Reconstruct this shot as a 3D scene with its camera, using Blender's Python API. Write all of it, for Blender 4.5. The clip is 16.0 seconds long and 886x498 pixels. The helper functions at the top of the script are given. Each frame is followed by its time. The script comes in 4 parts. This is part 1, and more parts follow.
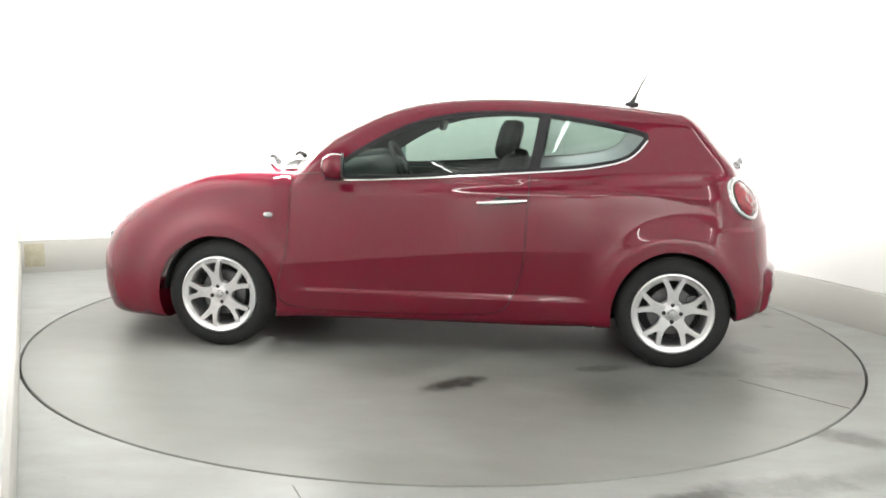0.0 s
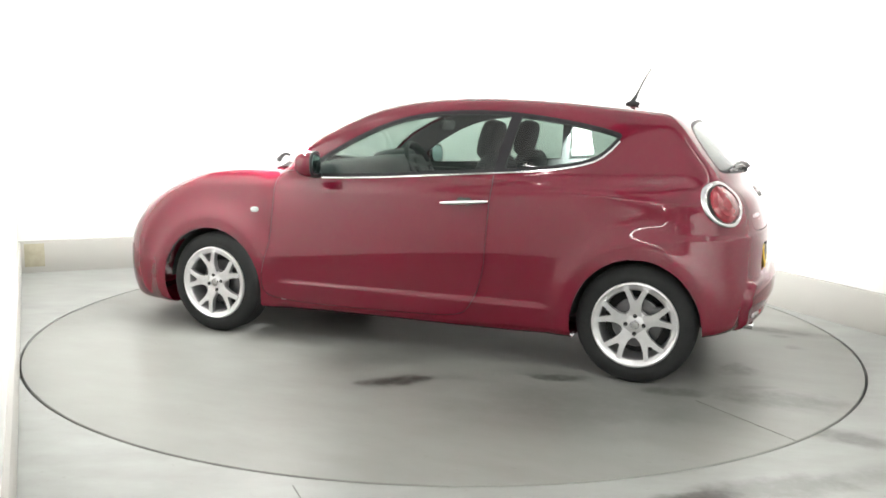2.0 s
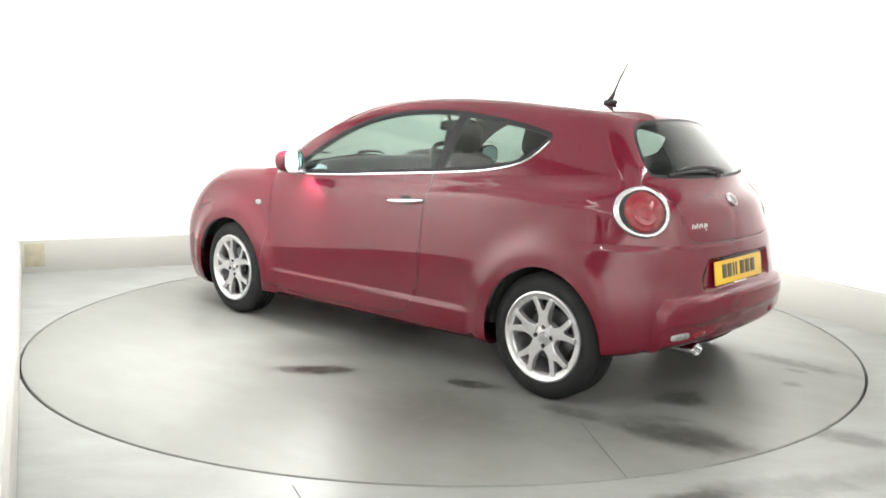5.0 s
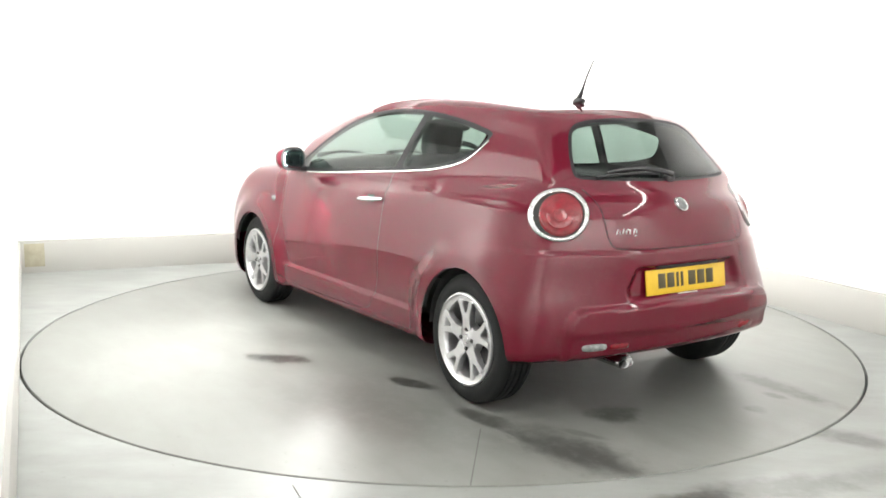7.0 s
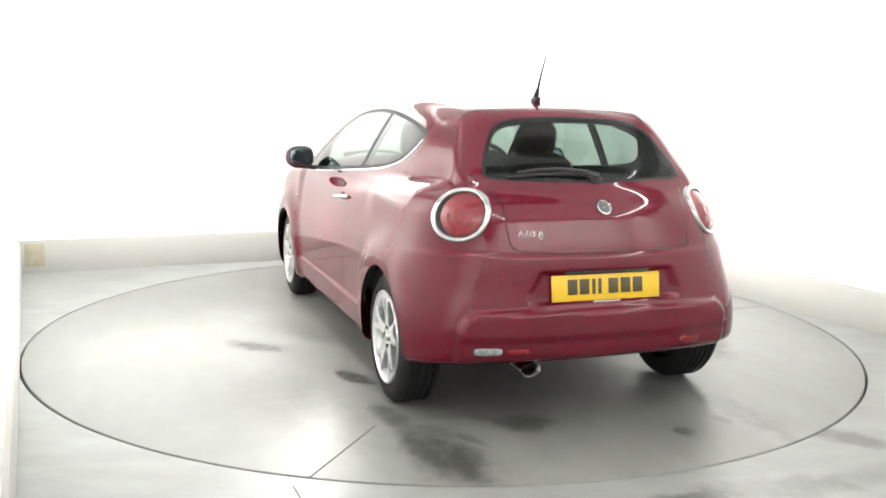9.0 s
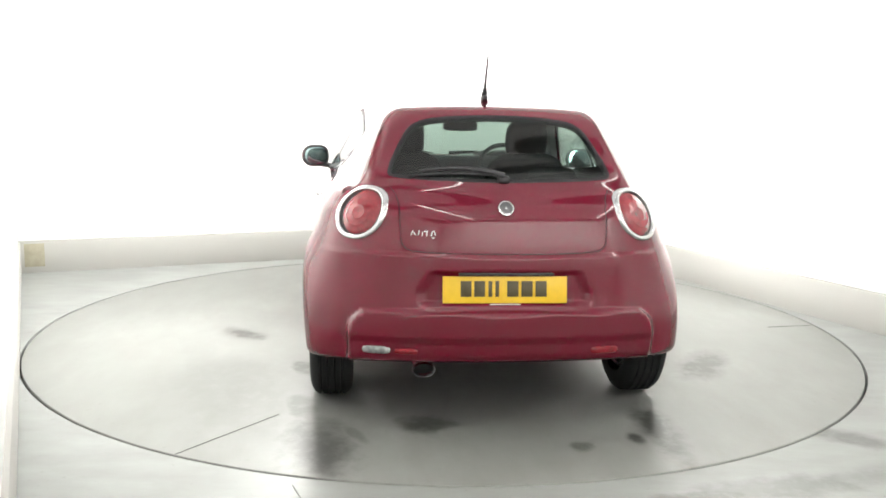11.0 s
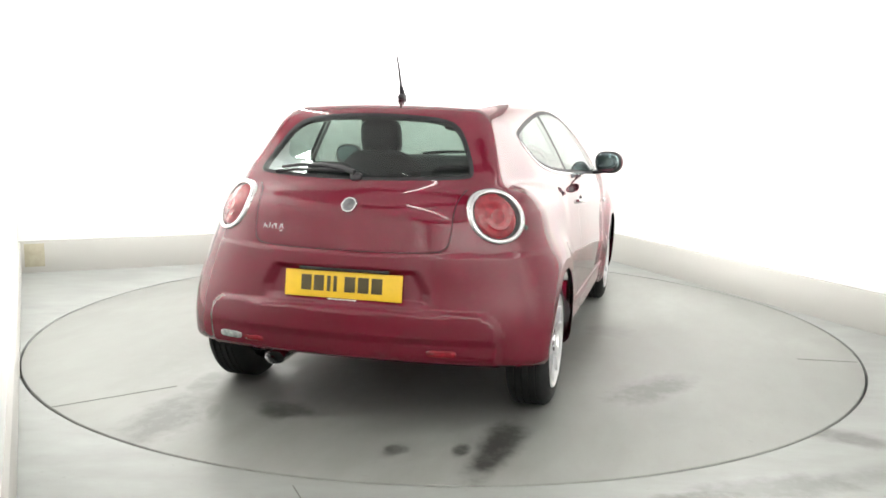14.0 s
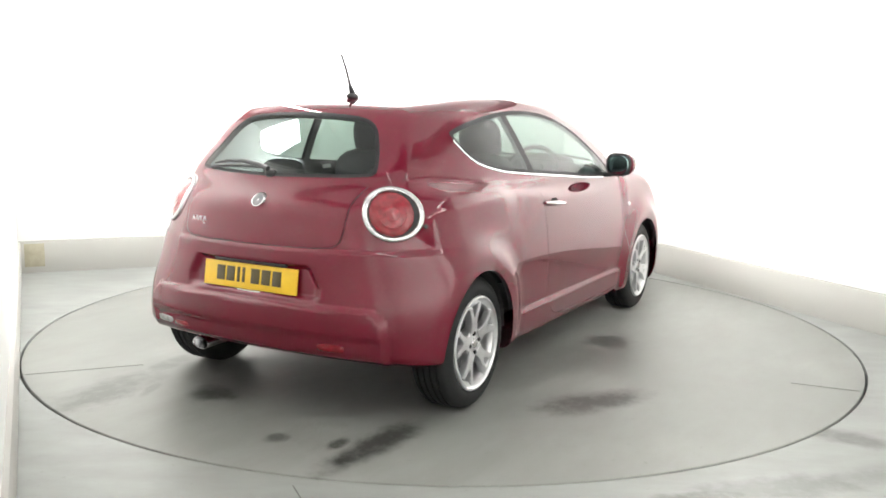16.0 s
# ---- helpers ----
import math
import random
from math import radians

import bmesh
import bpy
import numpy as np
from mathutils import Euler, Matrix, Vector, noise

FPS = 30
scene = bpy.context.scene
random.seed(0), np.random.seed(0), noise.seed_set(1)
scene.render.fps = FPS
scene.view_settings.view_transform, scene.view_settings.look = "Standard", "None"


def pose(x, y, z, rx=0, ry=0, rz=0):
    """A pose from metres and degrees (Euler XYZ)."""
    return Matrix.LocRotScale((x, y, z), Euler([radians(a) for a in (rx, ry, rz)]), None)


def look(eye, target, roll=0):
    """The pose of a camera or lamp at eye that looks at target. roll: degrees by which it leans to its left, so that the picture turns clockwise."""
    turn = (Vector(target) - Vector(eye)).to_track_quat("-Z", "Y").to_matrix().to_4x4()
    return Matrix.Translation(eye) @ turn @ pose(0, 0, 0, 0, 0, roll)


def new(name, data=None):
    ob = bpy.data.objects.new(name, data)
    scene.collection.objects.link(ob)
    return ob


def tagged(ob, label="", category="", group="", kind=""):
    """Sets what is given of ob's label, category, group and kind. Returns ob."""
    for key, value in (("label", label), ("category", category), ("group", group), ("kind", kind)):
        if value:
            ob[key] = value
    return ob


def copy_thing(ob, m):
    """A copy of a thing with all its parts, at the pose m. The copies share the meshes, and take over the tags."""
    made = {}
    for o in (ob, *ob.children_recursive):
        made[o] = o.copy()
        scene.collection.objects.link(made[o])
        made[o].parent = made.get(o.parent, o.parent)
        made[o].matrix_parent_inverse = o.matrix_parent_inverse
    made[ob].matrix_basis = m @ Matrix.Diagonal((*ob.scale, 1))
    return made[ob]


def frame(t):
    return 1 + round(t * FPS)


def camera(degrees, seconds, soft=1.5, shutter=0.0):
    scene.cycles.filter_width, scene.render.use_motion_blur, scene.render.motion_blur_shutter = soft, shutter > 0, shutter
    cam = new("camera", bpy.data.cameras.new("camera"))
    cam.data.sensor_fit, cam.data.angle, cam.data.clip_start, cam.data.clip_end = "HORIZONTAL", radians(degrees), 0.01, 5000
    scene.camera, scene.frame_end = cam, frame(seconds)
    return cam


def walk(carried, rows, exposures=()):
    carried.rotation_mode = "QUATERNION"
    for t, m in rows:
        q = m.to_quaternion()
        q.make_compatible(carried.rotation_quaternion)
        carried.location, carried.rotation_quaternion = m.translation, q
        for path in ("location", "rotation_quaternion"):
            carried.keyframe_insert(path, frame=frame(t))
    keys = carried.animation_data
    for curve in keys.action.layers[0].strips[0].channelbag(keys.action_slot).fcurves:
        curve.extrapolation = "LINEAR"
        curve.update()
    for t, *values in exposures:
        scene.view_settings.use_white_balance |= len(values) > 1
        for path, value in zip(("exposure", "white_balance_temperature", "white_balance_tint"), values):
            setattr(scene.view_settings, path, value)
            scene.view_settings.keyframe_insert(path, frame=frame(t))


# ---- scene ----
cam = camera(54.56, 16.0, soft=1.7)
EYE = Vector((0.0, -5.41, 1.331))
CAM_POSE = Matrix.Translation(EYE) @ pose(0, 0, 0, 90 - 8.852, 0, 0.129) @ pose(0, 0, 0, 0, 0, 1.065)
walk(cam, [(0.0, CAM_POSE), (16.0, CAM_POSE)])

# ---- light ----
world = bpy.data.worlds.new("world")
scene.world = world
world.use_nodes = True
world.node_tree.nodes["Background"].inputs[0].default_value = (0.9, 0.95, 1.0, 1)
world.node_tree.nodes["Background"].inputs[1].default_value = 0.3
scene.view_settings.exposure = 0.0

ROOM_TURN = 24.0
ROOM = pose(0, 0, 0, 0, 0, ROOM_TURN)


def area(name, m, w, h, power, color=(1.0, 0.985, 0.96)):
    li = bpy.data.lights.new(name, "AREA")
    li.shape, li.size, li.size_y, li.energy, li.color = "RECTANGLE", w, h, power, color
    ob = new(name, li)
    ob.matrix_world = m
    return ob


# a pale ceiling panel over the turntable, and cove strips that wash the four walls from above
area("ceiling_panel_lamp", ROOM @ pose(0, 0.1, 2.92), 4.0, 4.0, 45)
for sx, sy, sl, aim, spower in ((-1.5, 0.0, 4.8, (-2.55, 0.0, 2.52), 250), (1.5, 0.0, 4.8, (2.55, 0.0, 2.52), 260), (0.0, 1.7, 4.0, (0.0, 2.75, 2.52), 250),
                                (0.0, -4.35, 4.6, (0.0, -5.35, 2.1), 225)):
    strip = look((sx, sy, 2.88), (aim[0] if sx else 0, aim[1] if not sx else sy, aim[2]))
    area("cove_strip_lamp", ROOM @ strip, sl if not sx else 0.16, 0.16 if not sx else sl, spower)
# added fill above the camera side, to brighten the near floor and the tail
area("camera_side_fill_lamp", ROOM @ pose(-0.2, -3.2, 2.90), 4.6, 2.0, 30)


# ---- materials ----
class Mat:
    def __init__(self, name):
        self.m = bpy.data.materials.new(name)
        self.m.use_nodes = True
        self.t = self.m.node_tree
        self.b = self.t.nodes["Principled BSDF"]

    def node(self, kind, **kw):
        n = self.t.nodes.new(kind)
        for k, v in kw.items():
            n.inputs[k].default_value = v
        return n

    def link(self, a, b):
        self.t.links.new(a, b)

    def coord(self):
        return self.t.nodes.new("ShaderNodeTexCoord").outputs["Object"]

    def noise(self, scale, detail=4.0, rough=0.55, coord=None, stretch=None):
        n = self.node("ShaderNodeTexNoise", Scale=scale, Detail=detail, Roughness=rough)
        c = coord or self.coord()
        if stretch:
            mp = self.t.nodes.new("ShaderNodeMapping")
            mp.inputs["Scale"].default_value = stretch
            self.link(c, mp.inputs["Vector"])
            c = mp.outputs[0]
        self.link(c, n.inputs["Vector"])
        return n.outputs["Fac"]

    def math(self, op, a, b=None, c=None, clamp=False):
        n = self.t.nodes.new("ShaderNodeMath")
        n.operation, n.use_clamp = op, clamp
        for i, v in enumerate((a, b, c)):
            if v is None:
                continue
            if isinstance(v, (int, float)):
                n.inputs[i].default_value = v
            else:
                self.link(v, n.inputs[i])
        return n.outputs[0]

    def ramp(self, fac, lo, hi, c0, c1):
        n = self.t.nodes.new("ShaderNodeMapRange")
        n.inputs[1].default_value, n.inputs[2].default_value = lo, hi
        self.link(fac, n.inputs[0])
        return self.mix(n.outputs[0], c0, c1)

    def mix(self, fac, c0, c1):
        n = self.t.nodes.new("ShaderNodeMix")
        n.data_type = "RGBA"
        if isinstance(fac, (int, float)):
            n.inputs[0].default_value = fac
        else:
            self.link(fac, n.inputs[0])
        for i, c in ((6, c0), (7, c1)):
            if isinstance(c, tuple):
                n.inputs[i].default_value = (*c, 1)
            else:
                self.link(c, n.inputs[i])
        return n.outputs[2]

    def bump(self, height, strength, dist=0.01):
        n = self.node("ShaderNodeBump", Strength=strength, Distance=dist)
        self.link(height, n.inputs["Height"])
        self.link(n.outputs[0], self.b.inputs["Normal"])

    def set(self, **kw):
        for k, v in kw.items():
            k = k.replace("_", " ")
            if isinstance(v, tuple) and len(v) == 3:
                v = (*v, 1)
            self.b.inputs[k].default_value = v
        return self


def plain(name, color, rough, metal=0.0, var=0.12, scale=30.0, bump=0.0, **kw):
    m = Mat(name)
    m.set(Roughness=rough, Metallic=metal, **kw)
    f = m.noise(scale)
    lo = tuple(c * (1 - var) for c in color)
    hi = tuple(min(1, c * (1 + var)) for c in color)
    m.link(m.ramp(f, 0.3, 0.7, lo, hi), m.b.inputs["Base Color"])
    if bump:
        m.bump(m.noise(scale * 6), bump, 0.002)
    return m.m


def paint_material():
    m = Mat("red_car_paint")
    flake = m.noise(900.0, 2.0)
    soft = m.noise(3.0)
    c = m.ramp(flake, 0.3, 0.7, (0.102, 0.0026, 0.0128), (0.132, 0.0040, 0.0176))
    c = m.mix(m.math("MULTIPLY", soft, 0.10), c, (0.125, 0.014, 0.024))
    m.link(c, m.b.inputs["Base Color"])
    m.set(Metallic=0.0, Roughness=0.6, Specular_IOR_Level=0.0, Coat_Weight=1.0, Coat_Roughness=0.03, Coat_IOR=1.5)
    n = m.node("ShaderNodeBump", Strength=0.03, Distance=0.01)
    m.link(m.noise(7.0, 1.0), n.inputs["Height"])
    m.link(n.outputs[0], m.b.inputs["Coat Normal"])
    return m.m


def glass_material(name, tint, gloss=0.04):
    m = Mat(name)
    t = m.t
    t.nodes.remove(m.b)
    tr = t.nodes.new("ShaderNodeBsdfTransparent")
    tr.inputs[0].default_value = (*tint, 1)
    gl = t.nodes.new("ShaderNodeBsdfGlossy")
    gl.inputs["Roughness"].default_value = 0.02
    fr = t.nodes.new("ShaderNodeLayerWeight")
    fr.inputs[0].default_value = 0.5
    k = m.math("MULTIPLY_ADD", m.math("POWER", fr.outputs["Facing"], 5.0), 0.8, gloss)
    mx = t.nodes.new("ShaderNodeMixShader")
    m.link(k, mx.inputs[0])
    m.link(tr.outputs[0], mx.inputs[1])
    m.link(gl.outputs[0], mx.inputs[2])
    m.link(mx.outputs[0], t.nodes["Material Output"].inputs[0])
    return m.m


def concrete_floor(name, stains_and_shade=(), base0=(0.188, 0.196, 0.183), base1=(0.250, 0.258, 0.243)):
    """Sealed grey concrete with damp, dark and glossy patches, some of them painted shade: (x, y, rx, ry, turn, depth).
    """
    m = Mat(name)
    co = m.coord()
    big = m.noise(0.9, 3.0, 0.5, co)
    mid = m.noise(2.5, 4.0, 0.6, co, (1.0, 2.2, 1.0))
    fine = m.noise(160.0, 3.0, 0.6, co)
    c = m.ramp(big, 0.35, 0.65, base0, base1)
    c = m.mix(m.math("MULTIPLY_ADD", mid, 1.1, -0.30, True), c, (0.150, 0.150, 0.138))
    spots = m.noise(26.0, 3.0, 0.6, co)
    c = m.mix(m.math("MULTIPLY_ADD", spots, 3.0, -1.95, True), c, (0.115, 0.113, 0.102))
    c = m.mix(m.math("MULTIPLY", fine, 0.18), c, (0.14, 0.14, 0.136))
    wet_and_shade = None
    if stains_and_shade:
        edge = m.noise(6.5, 5.0, 0.62, co)
        slow = m.noise(2.0, 2.0, 0.5, co)
        patch = m.noise(14.0, 5.0, 0.65, co)
        for x, y, rx, ry, turn, deep in stains_and_shade:
            mp = m.t.nodes.new("ShaderNodeMapping")
            mp.vector_type = "TEXTURE"
            mp.inputs["Location"].default_value = (x, y, 0)
            mp.inputs["Rotation"].default_value = (0, 0, radians(turn))
            mp.inputs["Scale"].default_value = (rx, ry, 1.0)
            m.link(co, mp.inputs["Vector"])
            ln = m.t.nodes.new("ShaderNodeVectorMath")
            ln.operation = "LENGTH"
            m.link(mp.outputs[0], ln.inputs[0])
            rag = 1.5 if deep > 0.55 else 0.9
            d = m.math("ADD", ln.outputs["Value"], m.math("MULTIPLY_ADD", edge if deep > 0.55 else slow, rag, -rag / 2))
            fade = m.t.nodes.new("ShaderNodeMapRange")
            fade.interpolation_type = "SMOOTHSTEP"
            fade.inputs[1].default_value, fade.inputs[2].default_value = (1.25, 0.45) if deep > 0.55 else (1.6, 0.1)
            m.link(d, fade.inputs[0])
            k = m.math("MULTIPLY", fade.outputs[0], deep)
            k = m.math("MULTIPLY", k, m.math("MULTIPLY_ADD", patch, 1.7, 0.10, True))
            wet_and_shade = k if wet_and_shade is None else m.math("MAXIMUM", wet_and_shade, k)
        c = m.mix(wet_and_shade, c, (0.030, 0.029, 0.026))
    m.link(c, m.b.inputs["Base Color"])
    r = m.math("MULTIPLY_ADD", big, 0.24, 0.30)
    if wet_and_shade is not None:
        r = m.math("SUBTRACT", r, m.math("MULTIPLY", wet_and_shade, 0.22), None, True)
        r = m.math("MAXIMUM", r, 0.285)
    m.link(r, m.b.inputs["Roughness"])
    m.bump(fine, 0.03, 0.002)
    m.set(Specular_IOR_Level=0.36)
    return m.m


def white_wall(name, color, rough=0.75):
    m = Mat(name)
    f = m.noise(1.3, 5.0)
    m.link(m.ramp(f, 0.3, 0.7, tuple(c * 0.97 for c in color), color), m.b.inputs["Base Color"])
    m.set(Roughness=rough)
    m.bump(m.noise(90.0), 0.05, 0.002)
    return m.m


M = {}
M["paint"] = paint_material()
M["glass"] = glass_material("car_glass", (0.44, 0.52, 0.485))
M["dark_glass"] = glass_material("rear_car_glass", (0.38, 0.45, 0.42))
M["black"] = plain("black_trim", (0.018, 0.018, 0.02), 0.42)
M["gloss_black"] = plain("gloss_black_frame", (0.016, 0.016, 0.018), 0.55, Specular_IOR_Level=0.25)
M["rubber"] = plain("tyre_rubber", (0.017, 0.018, 0.018), 0.8, scale=12, bump=0.15, Specular_IOR_Level=0.25)
M["alloy"] = plain("silver_alloy", (0.68, 0.68, 0.69), 0.28, 0.85, var=0.05)
M["chrome"] = plain("chrome", (0.72, 0.72, 0.73), 0.12, 1.0, var=0.03)
M["badge"] = plain("bright_badge_metal", (0.8, 0.8, 0.81), 0.3, 0.2, var=0.05, scale=120)
M["steel"] = plain("brake_steel", (0.16, 0.16, 0.165), 0.4, 0.9)
M["satin"] = plain("satin_chrome", (0.52, 0.52, 0.525), 0.2, 1.0, var=0.04)
M["lens"] = plain("red_lamp_lens", (0.20, 0.004, 0.012), 0.2, var=0.25, scale=45, Coat_Weight=0.5, Coat_Roughness=0.06)
M["clear"] = plain("clear_lamp_lens", (0.34, 0.34, 0.345), 0.12, 0.5, var=0.35, scale=55)
M["seat"] = plain("dark_grey_seat_cloth", (0.050, 0.052, 0.056), 0.85, scale=120, bump=0.2)
M["trim"] = plain("dark_interior_plastic", (0.065, 0.070, 0.072), 0.6, scale=90, bump=0.1)
M["plate"] = plain("yellow_plate", (0.68, 0.43, 0.02), 0.35, var=0.05)
M["ink"] = plain("dark_plate_print", (0.06, 0.045, 0.015), 0.4)
M["white"] = plain("white_sticker", (0.75, 0.76, 0.74), 0.5, var=0.03)
M["mirror"] = plain("mirror_glass", (0.28, 0.37, 0.38), 0.05, 1.0, var=0.02)
M["wall"] = white_wall("white_studio_wall", (0.88, 0.885, 0.87))
M["plinth"] = white_wall("off_white_plinth", (0.40, 0.397, 0.372))
# colour of the yellowish stain on the plinth
M["tape"] = plain("yellowed_stain", (0.32, 0.30, 0.22), 0.6, var=0.15, scale=14)
M["ceiling"] = white_wall("grey_studio_ceiling", (0.30, 0.30, 0.295))
M["grey_wall"] = white_wall("pale_rear_wall", (0.62, 0.62, 0.61))
M["joint"] = plain("grey_joint", (0.13, 0.13, 0.125), 0.9)
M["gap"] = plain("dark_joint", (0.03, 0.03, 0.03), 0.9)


# ---- mesh helpers ----
def part(name, bm, material, parent, label="", smooth=40.0):
    """Links a bmesh as one mesh object under a thing."""
    me = bpy.data.meshes.new(name)
    bm.normal_update()
    if smooth:
        lim = radians(smooth)
        for f in bm.faces:
            f.smooth = True
        for e in bm.edges:
            if len(e.link_faces) == 2 and e.calc_face_angle(0) > lim:
                e.smooth = False
    bm.to_mesh(me)
    bm.free()
    me.materials.append(material)
    ob = new(name, me)
    ob.parent = parent
    if label:
        ob["label"] = label
    return ob


def empty(name, m=None):
    ob = new(name)
    ob.empty_display_size = 0.1
    if m is not None:
        ob.matrix_world = m
    return ob


def box(bm, size, m=Matrix(), bevel=0.0, seg=2):
    r = bmesh.ops.create_cube(bm, size=1.0, matrix=m @ Matrix.Diagonal((*size, 1)))
    if bevel:
        es = list({e for v in r["verts"] for e in v.link_edges})
        bmesh.ops.bevel(bm, geom=es, offset=bevel, segments=seg, affect="EDGES", profile=0.5)
    return bm


def box_bm(size, m=Matrix(), bevel=0.0, seg=2):
    return box(bmesh.new(), size, m, bevel, seg)


def lathe(bm, profile, n=48, m=Matrix(), closed=False):
    """Turns (radius, along) round the local y axis."""
    rings = []
    for r, h in profile:
        rings.append([bm.verts.new(m @ Vector((r * math.cos(2 * math.pi * i / n), h, r * math.sin(2 * math.pi * i / n)))) for i in range(n)])
    pairs = list(zip(rings, rings[1:])) + ([(rings[-1], rings[0])] if closed else [])
    for a, b in pairs:
        for i in range(n):
            j = (i + 1) % n
            bm.faces.new((a[i], a[j], b[j], b[i]))
    return rings


def prism(bm, pts, y0, y1, m=Matrix(), dish=0.0):
    """Extrudes a polygon in x, z along y; dish tips its front by the distance from the centre."""
    def off(p):
        return dish * math.hypot(*p)
    a = [bm.verts.new(m @ Vector((p[0], y0 + off(p), p[1]))) for p in pts]
    b = [bm.verts.new(m @ Vector((p[0], y1 + off(p), p[1]))) for p in pts]
    bm.faces.new(a)
    bm.faces.new(b[::-1])
    for i in range(len(pts)):
        j = (i + 1) % len(pts)
        bm.faces.new((a[j], a[i], b[i], b[j]))


def tube(bm, path, radii, n=10):
    path = [Vector(p) for p in path]
    rings = []
    for i, p in enumerate(path):
        d = (path[min(i + 1, len(path) - 1)] - path[max(i - 1, 0)]).normalized()
        u = d.orthogonal().normalized()
        w = d.cross(u)
        r = radii[i] if isinstance(radii, (list, tuple)) else radii
        rings.append([bm.verts.new(p + (u * math.cos(2 * math.pi * k / n) + w * math.sin(2 * math.pi * k / n)) * r) for k in range(n)])
    for a, b in zip(rings, rings[1:]):
        k = max(range(n), key=lambda q: -(b[q].co - a[0].co).length)
        for i in range(n):
            j = (i + 1) % n
            bm.faces.new((a[i], a[j], b[(j + k) % n], b[(i + k) % n]))
    bm.faces.new(rings[0][::-1])
    bm.faces.new(rings[-1])


def superblob(bm, size, m=Matrix(), e=0.55, nu=24, nv=14):
    """A rounded block: a superellipsoid of the given full size."""
    def sp(v):
        return math.copysign(abs(v) ** e, v)
    rings = []
    for j in range(1, nv):
        a = -math.pi / 2 + math.pi * j / nv
        ring = []
        for i in range(nu):
            b = 2 * math.pi * i / nu
            p = (sp(math.cos(a)) * sp(math.cos(b)), sp(math.cos(a)) * sp(math.sin(b)), sp(math.sin(a)))
            ring.append(bm.verts.new(m @ Vector([p[k] * size[k] / 2 for k in range(3)])))
        rings.append(ring)
    for a, b in zip(rings, rings[1:]):
        for i in range(nu):
            j = (i + 1) % nu
            bm.faces.new((a[i], a[j], b[j], b[i]))
    bm.faces.new(rings[0][::-1])
    bm.faces.new(rings[-1])
    return bm


# ---- studio ----
P_L, P_R, Q_B = -2.55, 2.51, 2.70
H_WALL, H_PLINTH = 2.95, 0.26


def slab(name, size, m, material, bevel=0.004):
    bm = box_bm(size, Matrix(), bevel)
    ob = part(name, bm, material, None)
    ob.matrix_world = m
    return tagged(ob, kind="structure")


def wall_piece(name, p0, q0, p1, q1, z0, z1, thick, material, side=1):
    """A wall whose inner face runs from (p0, q0) to (p1, q1) in the room's plan; side: where its body lies."""
    L = math.hypot(p1 - p0, q1 - q0)
    a = math.degrees(math.atan2(q1 - q0, p1 - p0))
    m = ROOM @ pose(p0, q0, (z0 + z1) / 2, 0, 0, a) @ pose(L / 2, side * thick / 2, 0)
    return slab(name, (L, thick, z1 - z0), m, material)


def studio():
    z = H_PLINTH
    wall_piece("wall_back", P_L - 0.2, Q_B + 0.02, P_R + 0.2, Q_B + 0.02, z, H_WALL, 0.12, M["wall"])
    wall_piece("wall_right", P_R + 0.02, -5.34, P_R + 0.02, Q_B + 0.02, z, H_WALL, 0.12, M["wall"], -1)
    wall_piece("wall_left", P_L - 0.02, Q_B, -2.372, -3.3, z, H_WALL, 0.12, M["wall"], -1)
    wall_piece("wall_left_rear", -2.95, -3.3, -2.95, -5.34, 0, H_WALL, 0.12, M["wall"], -1)
    wall_piece("wall_left_return", -2.38, -3.37, -3.07, -3.37, 0, H_WALL, 0.08, M["wall"], -1)
    wall_piece("wall_front", -3.1, -5.35, P_R + 0.2, -5.35, 0, H_WALL, 0.12, M["grey_wall"], -1)
    wall_piece("baseboard_back", P_L - 0.15, Q_B, P_R + 0.14, Q_B, -0.01, z - 0.002, 0.12, M["plinth"])
    wall_piece("baseboard_right", P_R, -5.34, P_R, Q_B - 0.002, -0.01, z - 0.002, 0.12, M["plinth"], -1)
    wall_piece("baseboard_left", P_L, Q_B - 0.002, -2.352, -3.29, -0.01, z - 0.002, 0.12, M["plinth"], -1)
    slab("ceiling", (6.6, 9.6, 0.1), ROOM @ pose(-0.3, -1.8, H_WALL + 0.051), M["ceiling"])


def stain_patch():
    """A thin yellowish sheet on the plinth beside the corner, standing in for a stain."""
    ob = part("stain_patch", box_bm((0.15, 0.003, 0.19), Matrix(), 0.001), M["tape"], None)
    ob.matrix_world = ROOM @ pose(P_L + 0.10, Q_B - 0.0012, 0.145)
    tagged(ob, "thin yellowish sheet standing in for a stain on the off-white plinth", "tape")


def glow(name, color, strength):
    m = Mat(name)
    m.set(Emission_Color=color, Emission_Strength=strength, Roughness=0.4)
    return m.m


def tube_lights():
    """Two pairs of bare tubes in white battens, under the ceiling along both sides of the camera."""
    lit = glow("lit_tube", (1.0, 0.98, 0.95), 28.0)
    for x in (1.80, -1.45):
        light = empty("tube_light", ROOM @ pose(x, -3.15, H_WALL - 0.09))
        part("batten", box_bm((0.07, 2.60, 0.05), pose(0, 0, 0.062), 0.006), M["wall"], light, "white sheet metal batten")
        bm = bmesh.new()
        tube(bm, [(0, -1.25, 0), (0, 0, 0), (0, 1.25, 0)], 0.018, 12)
        part("tube", bm, lit, light, "lit white fluorescent tube", 60)
        for y in (-1.265, 1.265):
            part("end_cap", box_bm((0.045, 0.03, 0.085), pose(0, y, 0.02), 0.006), M["white"], light)
        tagged(light, "white batten with a lit fluorescent tube under the ceiling", "light", "tube lights")


R_TABLE = 2.455


